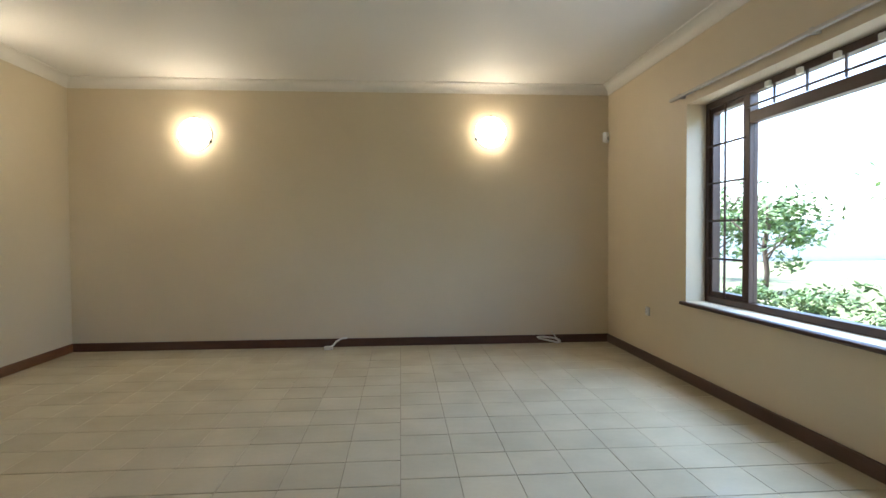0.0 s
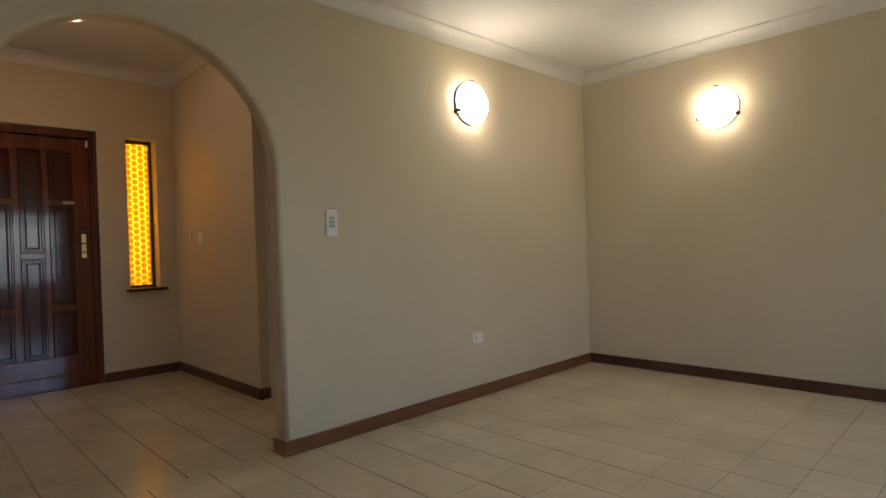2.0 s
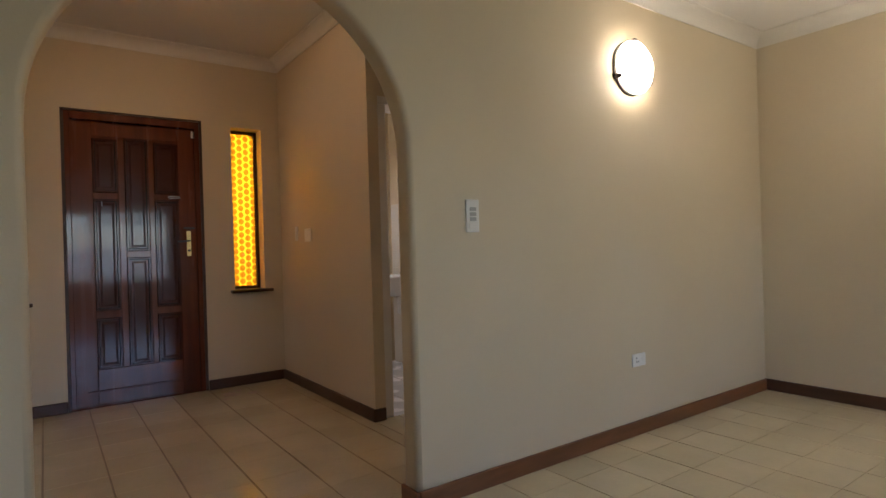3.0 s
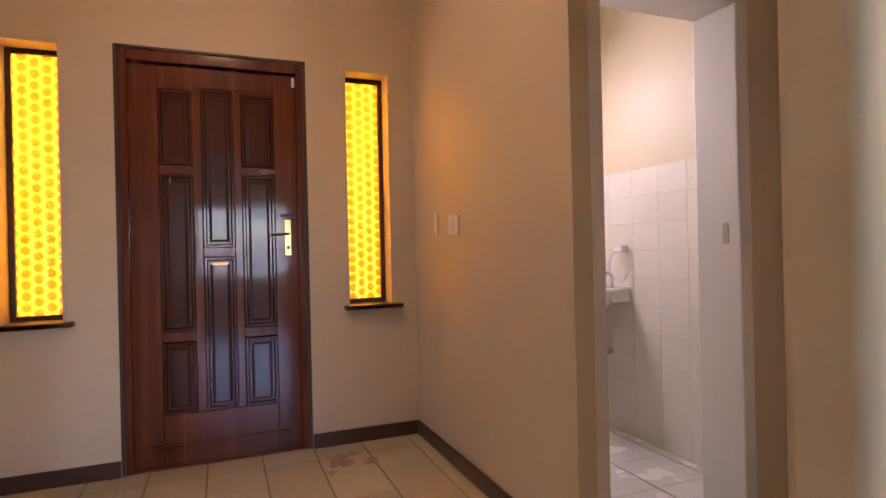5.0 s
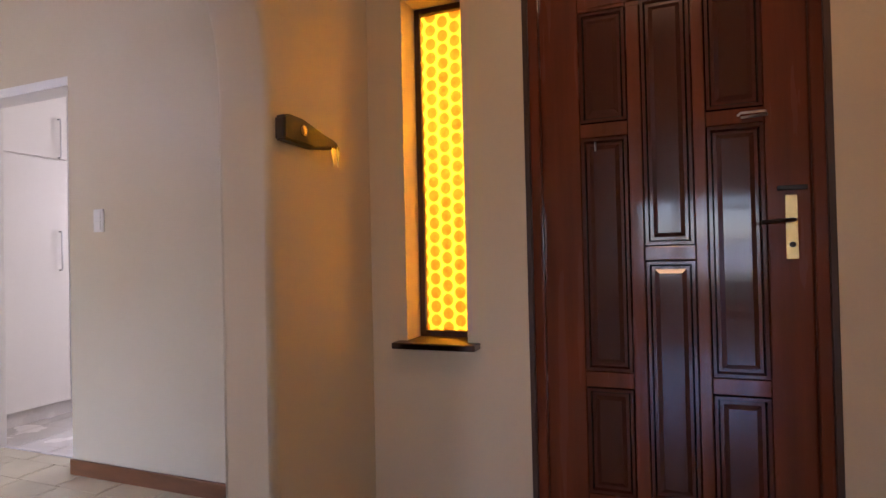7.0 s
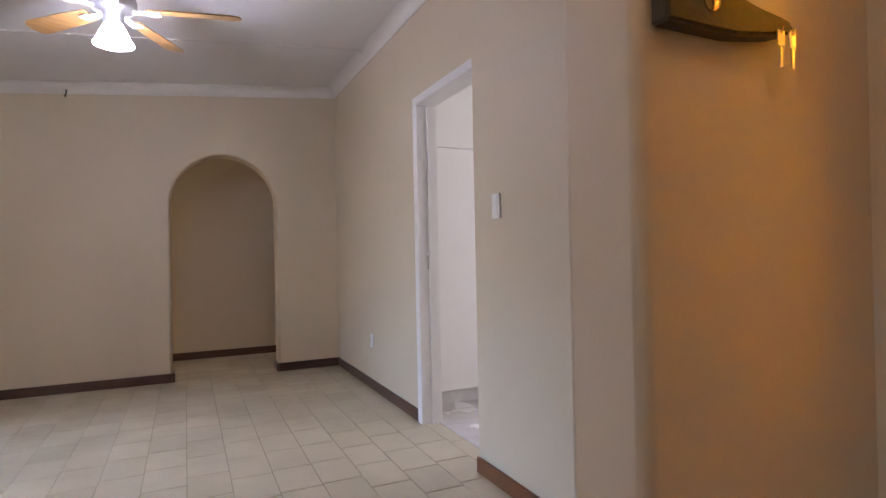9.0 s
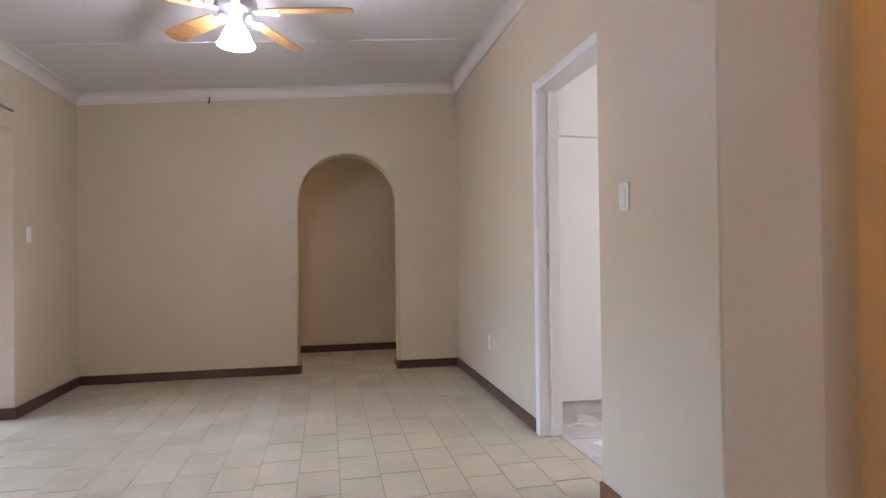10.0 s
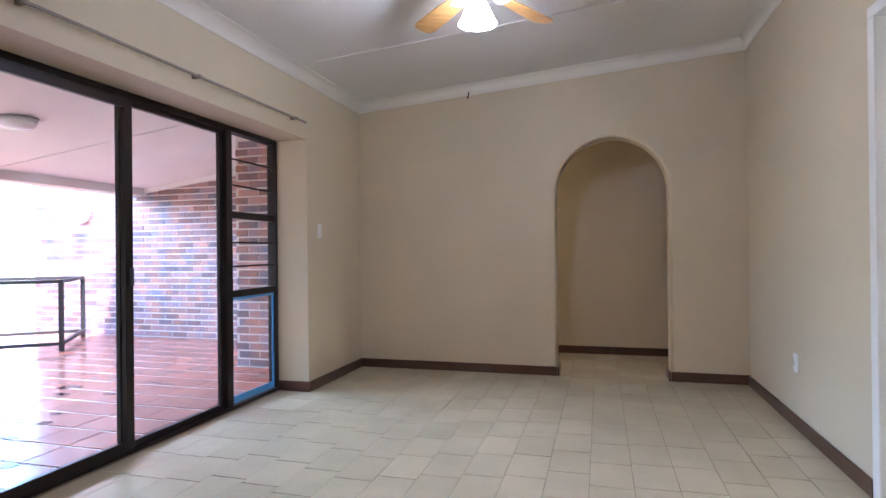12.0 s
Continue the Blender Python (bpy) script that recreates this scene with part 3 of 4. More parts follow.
# ---- front door ----
door = thing("door_1", "varnished mahogany panelled front door, closed", "door", kind="structure")
part("door_frame", solid((fx0, fx1 - 0.012, DY0, DY0 + 0.045, 0, DZ), (fx0, fx1 - 0.012, DY1 - 0.045, DY1, 0, DZ), (fx0, fx1 - 0.012, DY0 + 0.045, DY1 - 0.045, DZ - 0.055, DZ), bevel=0.004), "door", door)
part("architrave", solid((fx1 - 0.01, fx1 + 0.004, DY0 - 0.008, DY0 + 0.012, 0, DZ), (fx1 - 0.01, fx1 + 0.004, DY1 - 0.012, DY1 + 0.008, 0, DZ), (fx1 - 0.01, fx1 + 0.004, DY0 - 0.008, DY1 + 0.008, DZ, DZ + 0.012), bevel=0.003), "frame", door)
lx = -2.82
ly0, ly1 = DY0 + 0.044, DY1 - 0.044
# sill and unseen sheet behind the leaf, added to stop light leaking in
part("threshold", solid((fx0, lx + 0.02, DY0 + 0.04, DY1 - 0.04, -0.004, 0.012), bevel=0.003), "door", door)
part("backing", solid((lx - 0.07, lx - 0.047, DY0 + 0.02, DY1 - 0.02, 0.0, DZ - 0.02)), "door", door)
leaf = part("leaf", solid((lx - 0.045, lx - 0.012, ly0, ly1, 0.008, DZ - 0.058), bevel=0.002), "door", door)
cols = ((2.028, 2.188), (2.232, 2.39), (2.428, 2.596))
rows = {0: ((0.262, 0.632), (0.686, 1.50), (1.548, 1.94)), 1: ((0.262, 1.068), (1.116, 1.955)), 2: ((0.262, 0.632), (0.686, 1.50), (1.548, 1.94))}
st = [(lx - 0.012, lx, ly0, cols[0][0], 0.008, DZ - 0.058), (lx - 0.012, lx, cols[2][1], ly1, 0.008, DZ - 0.058),
      (lx - 0.012, lx, cols[0][1], cols[1][0], 0.262, 1.94), (lx - 0.012, lx, cols[1][1], cols[2][0], 0.262, 1.94),
      (lx - 0.012, lx, cols[0][0], cols[2][1], 0.008, 0.262), (lx - 0.012, lx, cols[0][0], cols[2][1], 1.955, DZ - 0.058)]
for c in (0, 2):
    st += [(lx - 0.012, lx, *cols[c], 0.632, 0.686), (lx - 0.012, lx, *cols[c], 1.50, 1.548), (lx - 0.012, lx, *cols[c], 1.94, 1.955)]
st += [(lx - 0.012, lx, *cols[1], 1.068, 1.116)]
part("stile_and_rail", solid(*st, bevel=0.0035), "door", leaf)
for c in (0, 1, 2):
    for z0, z1 in rows[c]:
        y0, y1 = cols[c]
        b = bmesh.new()
        # a raised panel with a moulded border
        loops = []
        for inset, x in ((0.0, lx - 0.012), (0.004, lx + 0.003), (0.014, lx + 0.003), (0.020, lx - 0.008), (0.030, lx - 0.008), (0.044, lx - 0.001)):
            loops.append([b.verts.new((x, y, z)) for y, z in ((y0 + inset, z0 + inset), (y1 - inset, z0 + inset), (y1 - inset, z1 - inset), (y0 + inset, z1 - inset))])
        for p, q in zip(loops, loops[1:]):
            for k in range(4):
                b.faces.new((p[k], p[(k + 1) % 4], q[(k + 1) % 4], q[k]))
        b.faces.new(loops[-1])
        bmesh.ops.recalc_face_normals(b, faces=b.faces)
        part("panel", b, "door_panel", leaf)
hp = part("lock_plate", solid((lx, lx + 0.006, 2.644, 2.680, 1.065, 1.265), bevel=0.003), "brass", leaf, "polished brass lock plate")
part("handle", tube([(lx + 0.004, 2.662, 1.185), (lx + 0.045, 2.662, 1.185), (lx + 0.052, 2.654, 1.185), (lx + 0.052, 2.572, 1.180)], 0.006), "bronze", hp, "dark lever handle")
part("keyhole", lathe([(0, 0), (0.009, 0), (0.009, 0.004), (0, 0.004)], at(lx + 0.006, 2.662, 1.11, ON_WEST), 16), "metal", hp)
part("bolt", solid((lx, lx + 0.014, 2.625, 2.705, 1.279, 1.293), bevel=0.003), "metal", leaf, "dark sliding bolt")
part("letter_clip", tube([(lx + 0.008, 2.52, 1.522), (lx + 0.012, 2.53, 1.53), (lx + 0.012, 2.598, 1.53), (lx + 0.008, 2.604, 1.52), (lx + 0.012, 2.53, 1.515)], 0.004), "steel", leaf, "small steel clip")
part("hook", tube([(lx, 2.08, 1.475), (lx + 0.01, 2.08, 1.48), (lx + 0.012, 2.08, 1.45)], 0.003), "steel", leaf)
part("weather_bar", solid((lx, lx + 0.016, ly0 + 0.07, ly1 - 0.07, 0.10, 0.115), bevel=0.004), "door", leaf)
sensor = thing("door_sensor", "small white alarm contact at the door head", "sensor", "", None)
part("housing", solid((lx + 0.001, lx + 0.016, 2.697, 2.712, 1.995, 2.05), bevel=0.004), "plastic", sensor)

# ---- amber side lights ----


def side_light(name, y0, y1):
    t = thing(name, "narrow side light of figured amber glass in a dark frame", "window", kind="structure")
    x0, x1, f = -2.93, -2.895, 0.026
    part("window_frame", solid((x0, x1, y0, y0 + f, SZ0, SZ1), (x0, x1, y1 - f, y1, SZ0, SZ1), (x0, x1, y0 + f, y1 - f, SZ0, SZ0 + f), (x0, x1, y0 + f, y1 - f, SZ1 - f, SZ1), bevel=0.003), "frame", t)
    part("pane", solid((x0 + 0.012, x0 + 0.018, y0 + f, y1 - f, SZ0 + f, SZ1 - f)), "amber", t, "amber glass pressed with roundels")
    part("window_sill", solid((-2.895, -2.70, y0 + 0.001, y1 - 0.001, SZ0 - 0.02, SZ0 + 0.004), (fx1 + 0.001, -2.70, y0 - 0.035, y1 + 0.05, SZ0 - 0.02, SZ0 + 0.003), bevel=0.004), "frame", t)


side_light("window_2", LY0, LY1)
side_light("window_3", RY0, RY1)
kh = thing("key_holder", "dark carved wooden key holder with keys on the wall", "key holder")
b = bmesh.new()
prof = [(-2.185, 1.53), (-2.21, 1.54), (-2.29, 1.538), (-2.40, 1.512), (-2.47, 1.502), (-2.49, 1.482), (-2.44, 1.468), (-2.34, 1.455), (-2.185, 1.458)]
va = [b.verts.new((x, 1.217, z)) for x, z in prof]
vb = [b.verts.new((x, 1.255, z)) for x, z in prof]
b.faces.new(va), b.faces.new(vb)
for i in range(len(prof)):
    b.faces.new((va[i], va[(i + 1) % len(prof)], vb[(i + 1) % len(prof)], vb[i]))
bmesh.ops.recalc_face_normals(b, faces=b.faces)
bmesh.ops.bevel(b, geom=list(b.edges), offset=0.006, segments=2, affect="EDGES")
part("board", b, "key_wood", kh)
for k, x in enumerate((-2.43, -2.46)):
    part("hook", tube([(x, 1.253, 1.475), (x, 1.268, 1.468), (x, 1.27, 1.478)], 0.002), "brass", kh)
    part("key", solid((x - 0.009, x + 0.009, 1.264, 1.267, 1.445, 1.472), (x - 0.004, x + 0.004, 1.264, 1.267, 1.41, 1.445), bevel=0.001), "steel", kh)
part("badge", lathe([(0, 0), (0.018, 0), (0.016, 0.005), (0, 0.006)], at(-2.28, 1.255, 1.50, pose(0, 0, 0, -90)), 20), "brass", kh)
hl = thing("ceiling_lamp", "lit amber-white glass bowl lamp on the hall ceiling", "lamp", "", pose(-1.45, 2.33, HH, 180))
part("base", lathe([(0, 0), (0.06, 0), (0.06, 0.03), (0, 0.03)]), "brass", hl)
part("bowl", lathe([(0.17, 0.022), (0.172, 0.03), (0.15, 0.075), (0.10, 0.11), (0.04, 0.125), (0, 0.127)]), "hall_lamp", hl)

# ---- lobby and bathroom ----


def steel_frame(name, label, b, axis, face, depth, w=0.05, recess=False):
    """A painted door frame round an opening: from u0 to u1, z to top, its face on the axis."""
    u0, u1, top = b
    bm = bmesh.new()
    for a0, a1, z0, z1 in ((u0 - w, u0 + 0.012, 0, top), (u1 - 0.012, u1 + w, 0, top), (u0 - w, u1 + w, top, top + w)):
        if axis == "x":
            back = 0.06 if recess and a0 > u0 else 0.0
            box(bm, face - depth, face - back, a0, a1, z0, z1, 0.006)
        else:
            box(bm, a0, a1, face, face + depth, z0, z1, 0.006)
    t = thing(name, label, "door frame", kind="structure")
    part("frame", bm, "white", t)
    return t


bf = steel_frame("door_frame_1", "white painted door frame of the bathroom", (3.52, 4.165, 2.0), "x", BX + 0.012, 0.21)
part("strike_plate", solid((-1.265, -1.24, 4.148, 4.153, 1.08, 1.16), bevel=0.001), "rail", bf, "dull metal strike plate")
d2 = thing("door_2", "white painted lobby door, closed, with a steel handle", "door", kind="structure")
part("leaf", solid((-1.05, -0.25, 4.415, 4.455, 0.01, 2.06), bevel=0.003), "white", d2)
part("frame", solid((-1.09, -1.052, 4.385, 4.468, 0, 2.10), (-0.248, -0.21, 4.385, 4.468, 0, 2.10), (-1.052, -0.248, 4.385, 4.468, 2.062, 2.10), bevel=0.004), "white", d2)
part("lock_plate", solid((-1.01, -0.97, 4.407, 4.415, 0.98, 1.14), bevel=0.003), "steel", d2)
part("handle", tube([(-0.99, 4.41, 1.09), (-0.99, 4.37, 1.09), (-0.98, 4.365, 1.09), (-0.89, 4.365, 1.09)], 0.008), "steel", d2)
door_b = thing("door_3", "white painted bathroom door, standing open", "door", kind="structure")
part("leaf", solid((-2.05, -1.41, 3.475, 3.515, 0.01, 2.03), bevel=0.003), "white", door_b)
basin = thing("wash_basin", "small white ceramic wall basin with a chrome tap", "basin")
b = lathe([(0.0, -0.16), (0.08, -0.16), (0.15, -0.08), (0.2, 0.0), (0.205, 0.02), (0.185, 0.02), (0.14, -0.06), (0.05, -0.1), (0, -0.1)])
b.transform(Matrix.Translation((-2.36, 4.27, 0.82)) @ Matrix.Diagonal((1.0, 1.0, 1.0, 1.0)))
part("bowl", b, "ceramic", basin)
part("back", solid((-2.54, -2.18, 4.33, 4.464, 0.76, 0.845), bevel=0.015), "ceramic", basin)
part("tap", tube([(-2.27, 4.40, 0.84), (-2.27, 4.40, 0.91), (-2.27, 4.36, 0.925), (-2.27, 4.31, 0.905)], 0.012), "steel", basin, "chrome tap")
part("waste_pipe", tube([(-2.36, 4.29, 0.67), (-2.36, 4.29, 0.51), (-2.36, 4.38, 0.46), (-2.36, 4.46, 0.46)], 0.02), "ceramic", basin)
ring = thing("towel_ring", "white towel ring on the tiled wall", "towel ring")
part("mount", solid((-2.27, -2.19, 4.41, 4.462, 1.04, 1.08), bevel=0.01), "ceramic", ring)
part("ring", tube([(-2.23 + 0.08 * math.sin(a), 4.42, 0.96 + 0.09 * math.cos(a)) for a in [2 * math.pi * k / 24 for k in range(25)]], 0.005), "ceramic", ring)

# ---- dining room ----
kf = steel_frame("door_frame_2", "white painted door frame of the kitchen", (-1.49, -0.70, 2.065), "x", KX + 0.02, 0.14, 0.055, True)
part("strike_plate", solid((-2.97, -2.94, -1.478, -1.473, 1.0, 1.09), bevel=0.001), "rail", kf, "dull metal strike plate")
part("frame_bead", solid((-3.02, -2.95, -1.478, -1.465, 0, 2.05), bevel=0.003), "white", kf)
part("threshold", solid((-3.03, -3.0, -1.47, -0.72, -0.006, 0.006), bevel=0.003), "pale_grout", kf)
cup = thing("kitchen_cupboard", "tall white kitchen cupboard with bar handles", "cupboard")
part("body", solid((-4.3, -3.15, -2.54, -1.835, 0.1, 2.48), bevel=0.003), "cupboard", cup)
part("plinth", solid((-4.3, -3.15, -2.54, -1.855, 0, 0.1), bevel=0.002), "pale_tile", cup)
for x0, x1 in ((-3.66, -3.15), (-4.18, -3.67)):
    for z0, z1, hz in ((0.105, 1.862, 1.20), (1.872, 2.48, 2.02)):
        d = part("door", solid((x0 + 0.003, x1 - 0.002, -1.833, -1.812, z0, z1), bevel=0.003), "cupboard", cup)
        hx = x0 + 0.07 if x1 > -3.4 else x1 - 0.07
        part("handle", tube([(hx, -1.815, hz + 0.14), (hx, -1.788, hz + 0.14), (hx, -1.782, hz + 0.13), (hx, -1.782, hz - 0.13), (hx, -1.788, hz - 0.14), (hx, -1.815, hz - 0.14)], 0.006), "steel", d)

fan = thing("ceiling_fan", "ceiling fan with five oak blades and a lit bell lamp", "ceiling fan", "", pose(-1.20, -1.385, 2.56))
part("canopy", lathe([(0, 0.074), (0.065, 0.074), (0.06, 0.035), (0.03, 0.015), (0, 0.015)]), "plastic", fan)
part("rod", lathe([(0.011, 0.03), (0.011, -0.12), (0.0, -0.12)], None, 12), "plastic", fan)
part("motor", lathe([(0, -0.10), (0.07, -0.105), (0.105, -0.13), (0.11, -0.17), (0.095, -0.195), (0.05, -0.205), (0.045, -0.255), (0, -0.26)]), "steel", fan)
for k in range(5):
    a = radians(-46 + 72 * k)
    turn = Matrix.Rotation(a, 4, "Z")
    arm = solid((0.09, 0.19, -0.016, 0.016, -0.196, -0.188), (0.17, 0.22, -0.03, 0.03, -0.198, -0.190), bevel=0.003)
    arm.transform(turn)
    part("blade_arm", arm, "plastic", fan)
    b = bmesh.new()
    out = [(0.16, -0.042), (0.34, -0.055), (0.57, -0.06), (0.605, -0.045), (0.615, 0.0), (0.605, 0.045), (0.57, 0.06), (0.34, 0.055), (0.16, 0.042)]
    lo = [b.verts.new((x, y, -0.186 + 0.2 * y)) for x, y in out]
    hi = [b.verts.new((x, y, -0.180 + 0.2 * y)) for x, y in out]
    b.faces.new(lo), b.faces.new(hi)
    for i in range(len(out)):
        b.faces.new((lo[i], lo[(i + 1) % len(out)], hi[(i + 1) % len(out)], hi[i]))
    bmesh.ops.recalc_face_normals(b, faces=b.faces)
    b.transform(turn)
    part("blade", b, "blade", fan)
part("lamp_shade", lathe([(0.03, -0.255), (0.045, -0.268), (0.062, -0.30), (0.078, -0.34), (0.094, -0.365), (0.08, -0.37), (0.04, -0.385), (0, -0.388)]), "fan_lamp", fan, "lit white bell glass")
rail2 = thing("curtain_rail", "slim curtain rail above the sliding door, its brown darkened by a painted shadow line", "curtain rail")
part("rod", solid((0.405, 0.422, -2.60, -0.3, 2.088, 2.102), bevel=0.004), "rail_shaded", rail2)
for y in (-2.45, -1.4, -0.4):
    part("bracket", solid((0.40, DE + 0.002, y - 0.01, y + 0.01, 2.084, 2.106), bevel=0.003), "rail_shaded", rail2)
hook = thing("ceiling_hook", "small dark hook below the cornice", "hook")
part("hook", tube([(-0.63, DS + 0.02, 2.53), (-0.63, DS + 0.03, 2.495), (-0.625, DS + 0.035, 2.465), (-0.62, DS + 0.045, 2.48)], 0.006), "metal", hook)

# ---- sliding door ----
sd = thing("door_4", "bronze aluminium sliding door to the patio, closed", "door", kind="structure")
sx0, sx1 = 0.72, 0.80
P = -2.08


def sash(parent, name, x0, x1, y0, y1, z0, z1, w, glass=True):
    s = part(name, solid((x0, x1, y0, y0 + w, z0, z1), (x0, x1, y1 - w, y1, z0, z1), (x0, x1, y0 + w, y1 - w, z0, z0 + w), (x0, x1, y0 + w, y1 - w, z1 - w, z1), bevel=0.003), "bronze", parent)
    if glass:
        glass_pane("pane", ((x0 + x1) / 2 - 0.003, (x0 + x1) / 2 + 0.003, y0 + w, y1 - w, z0 + w, z1 - w), s)
    return s


part("track", solid((sx0, sx1, SY0, SY1, 0.0, 0.022), bevel=0.003), "bronze", sd)
part("head", solid((sx0, sx1, SY0, SY1, SZT - 0.035, SZT), bevel=0.003), "bronze", sd)
part("post", solid((sx0, sx1, P - 0.03, P + 0.03, 0.022, SZT - 0.035), bevel=0.003), "bronze", sd)
part("post", solid((sx0, sx1, SY0, SY0 + 0.02, 0.022, SZT - 0.035), bevel=0.003), "bronze", sd)
part("post", solid((sx0, sx1, SY1 - 0.03, SY1, 0.022, SZT - 0.035), bevel=0.003), "bronze", sd)
sash(sd, "fixed_leaf", 0.755, 0.785, P + 0.03, -1.18, 0.022, SZT - 0.035, 0.03)
sl = sash(sd, "sliding_leaf", 0.722, 0.752, -1.24, SY1 - 0.03, 0.022, SZT - 0.035, 0.055)
part("pull", solid((0.705, 0.722, -1.23, -1.20, 0.92, 1.02), bevel=0.004), "metal", sl)
side = part("side_light", solid((sx0 + 0.01, sx1 - 0.02, SY0 + 0.02, P - 0.03, 0.78, 0.83), (sx0 + 0.01, sx1 - 0.02, SY0 + 0.02, P - 0.03, 1.34, 1.39), bevel=0.003), "bronze", sd)
for z0, z1 in ((0.03, 0.78), (0.83, 1.34), (1.39, 1.95)):
    glass_pane("pane", (0.755, 0.761, SY0 + 0.02, P - 0.03, z0, z1), side)
for z0, z1 in ((0.83, 1.34), (1.39, 1.95)):
    for k in (1, 2):
        z = z0 + k * (z1 - z0) / 3
        part("burglar_bar", solid((0.74, 0.752, SY0 + 0.02, P - 0.03, z - 0.006, z + 0.006), bevel=0.002), "bronze", side)
ty0, ty1, tz0, tz1 = SY0 + 0.022, P - 0.032, 0.026, 0.778
part("film_strip", solid((0.748, 0.7535, ty0, ty0 + 0.022, tz0, tz1), (0.748, 0.7535, ty1 - 0.014, ty1, tz0, tz1), (0.748, 0.7535, ty0 + 0.022, ty1 - 0.014, tz0, tz0 + 0.05), (0.748, 0.7535, ty0 + 0.022, ty1 - 0.014, tz1 - 0.018, tz1)), "tape", side, "strip of blue protective film")

# ---- patio ----
patio = structure("pavement_patio", solid((0.80, 7.0, -5.0, -0.48, -0.14, -0.034)), "mortar", "red clay tiles of the covered patio", "pavement")


def patio_rake(x):
    """Height of the patio ceiling, which falls away from the house."""
    return 2.40 - 0.123 * (x - 0.80)


def sloped(x0, x1, y0, y1, lo, hi):
    return prism([(x0, patio_rake(x0) + lo), (x1, patio_rake(x1) + lo), (x1, patio_rake(x1) + hi), (x0, patio_rake(x0) + hi)], "y", y0, y1)


structure("ceiling_patio", sloped(0.80, 4.45, -5.02, -0.48, 0, 0.1), "plaster", "white painted patio ceiling falling outwards", "ceiling")
structure("trim_patio", sloped(1.73, 4.18, -5.01, -4.95, -0.06, -0.002), "plaster", "white trim between patio ceiling and brick wall", "trim")
structure("trim_patio_strip", sloped(0.80, 4.18, -3.02, -2.98, -0.008, -0.001), "plaster", "white cover strip on the patio ceiling", "trim")
structure("beam_patio", solid((4.18, 4.42, -5.0, -0.48, 1.88, 1.99), bevel=0.006), "plaster", "white plastered beam on the patio edge", "beam")
wall_b = structure("wall_brick", solid((0.90, 1.73, -4.2, -3.55, -0.12, 2.28), (0.90, 6.2, -5.5, -5.02, -0.12, 2.40)), "mortar", "red face-brick wall of the house beside the patio", "wall")
pl = thing("patio_lamp", "round opal glass lamp on the patio ceiling", "lamp", "", pose(2.68, -2.07, 2.172, 180))
part("bowl", lathe([(0, 0), (0.14, 0), (0.15, 0.03), (0.12, 0.07), (0, 0.09)]), "patio_lamp", pl)
part("base", lathe([(0, 0), (0.16, 0), (0.16, 0.012), (0, 0.012)]), "grey", pl)
pw = thing("patio_wall_lamp", "round opal glass lamp on the brick wall", "lamp", "", at(5.3, -5.01, 1.68, pose(0, 0, 0, -90)))
part("bowl", lathe([(0, 0), (0.14, 0), (0.15, 0.03), (0.12, 0.07), (0, 0.09)]), "patio_lamp", pw)
tab = thing("table_frame", "black steel table frame without a top on the patio", "table", "", pose(4.31, -3.83, -0.03, 0, 0, -52))
q = [(0, 0), (1.19, 0), (1.19, 1.5), (0, 1.5)]
for x, y in q:
    part("leg", solid((x - 0.025, x + 0.025, y - 0.025, y + 0.025, 0.0, 0.80), bevel=0.004), "metal", tab)
for (xa, ya), (xb, yb) in zip(q, q[1:] + q[:1]):
    for z in (0.815, 0.09):
        part("rail", solid((min(xa, xb) - 0.022, max(xa, xb) + 0.022, min(ya, yb) - 0.022, max(ya, yb) + 0.022, z - 0.02, z + 0.02), bevel=0.004), "metal", tab)

# ---- garden ----
structure("ground", solid((-60, 60, -60, 60, -0.5, -0.16)), "lawn", "dry lawn of the garden", "ground")
structure("pavement_garden", solid((5.3, 8.0, -0.4, 14, -0.16, -0.13)), "paving", "pale sunlit garden paving", "pavement")
structure("wall_garden", solid((5.6, 30, 24, 24.2, -0.16, 1.7), (30, 30.2, -30, 24.2, -0.16, 1.7)), "plaster", "white plastered garden wall", "wall")


def leaves(seed, centre, size, n, leaf):
    """A crown of many small leaves gathered in uneven clumps."""
    rnd = random.Random(seed)
    verts, faces = [], []
    clumps = [(Vector([rnd.gauss(0, 0.42) * size[i] for i in range(3)]), rnd.uniform(0.18, 0.4)) for _ in range(26)]
    for _ in range(n):
        c, r = rnd.choice(clumps)
        p = Vector(centre) + c + Vector([rnd.gauss(0, r * 0.5) * size[i] for i in range(3)])
        if p.z < 0.0:
            p.z = 0.05 + rnd.random() * 0.2
        e = Euler((rnd.uniform(-1, 1), rnd.uniform(-1, 1), rnd.uniform(0, 6.3))).to_matrix()
        k = len(verts)
        for u, v in ((0, -1), (0.45, 0), (0, 1), (-0.45, 0)):
            verts.append(p + e @ Vector((u * leaf, v * leaf, 0.15 * leaf * abs(v))))
        faces.append((k, k + 1, k + 2, k + 3))
    d = bpy.data.meshes.new("crown")
    d.from_pydata(verts, [], faces)
    d.materials.append(M["leaf"])
    return d


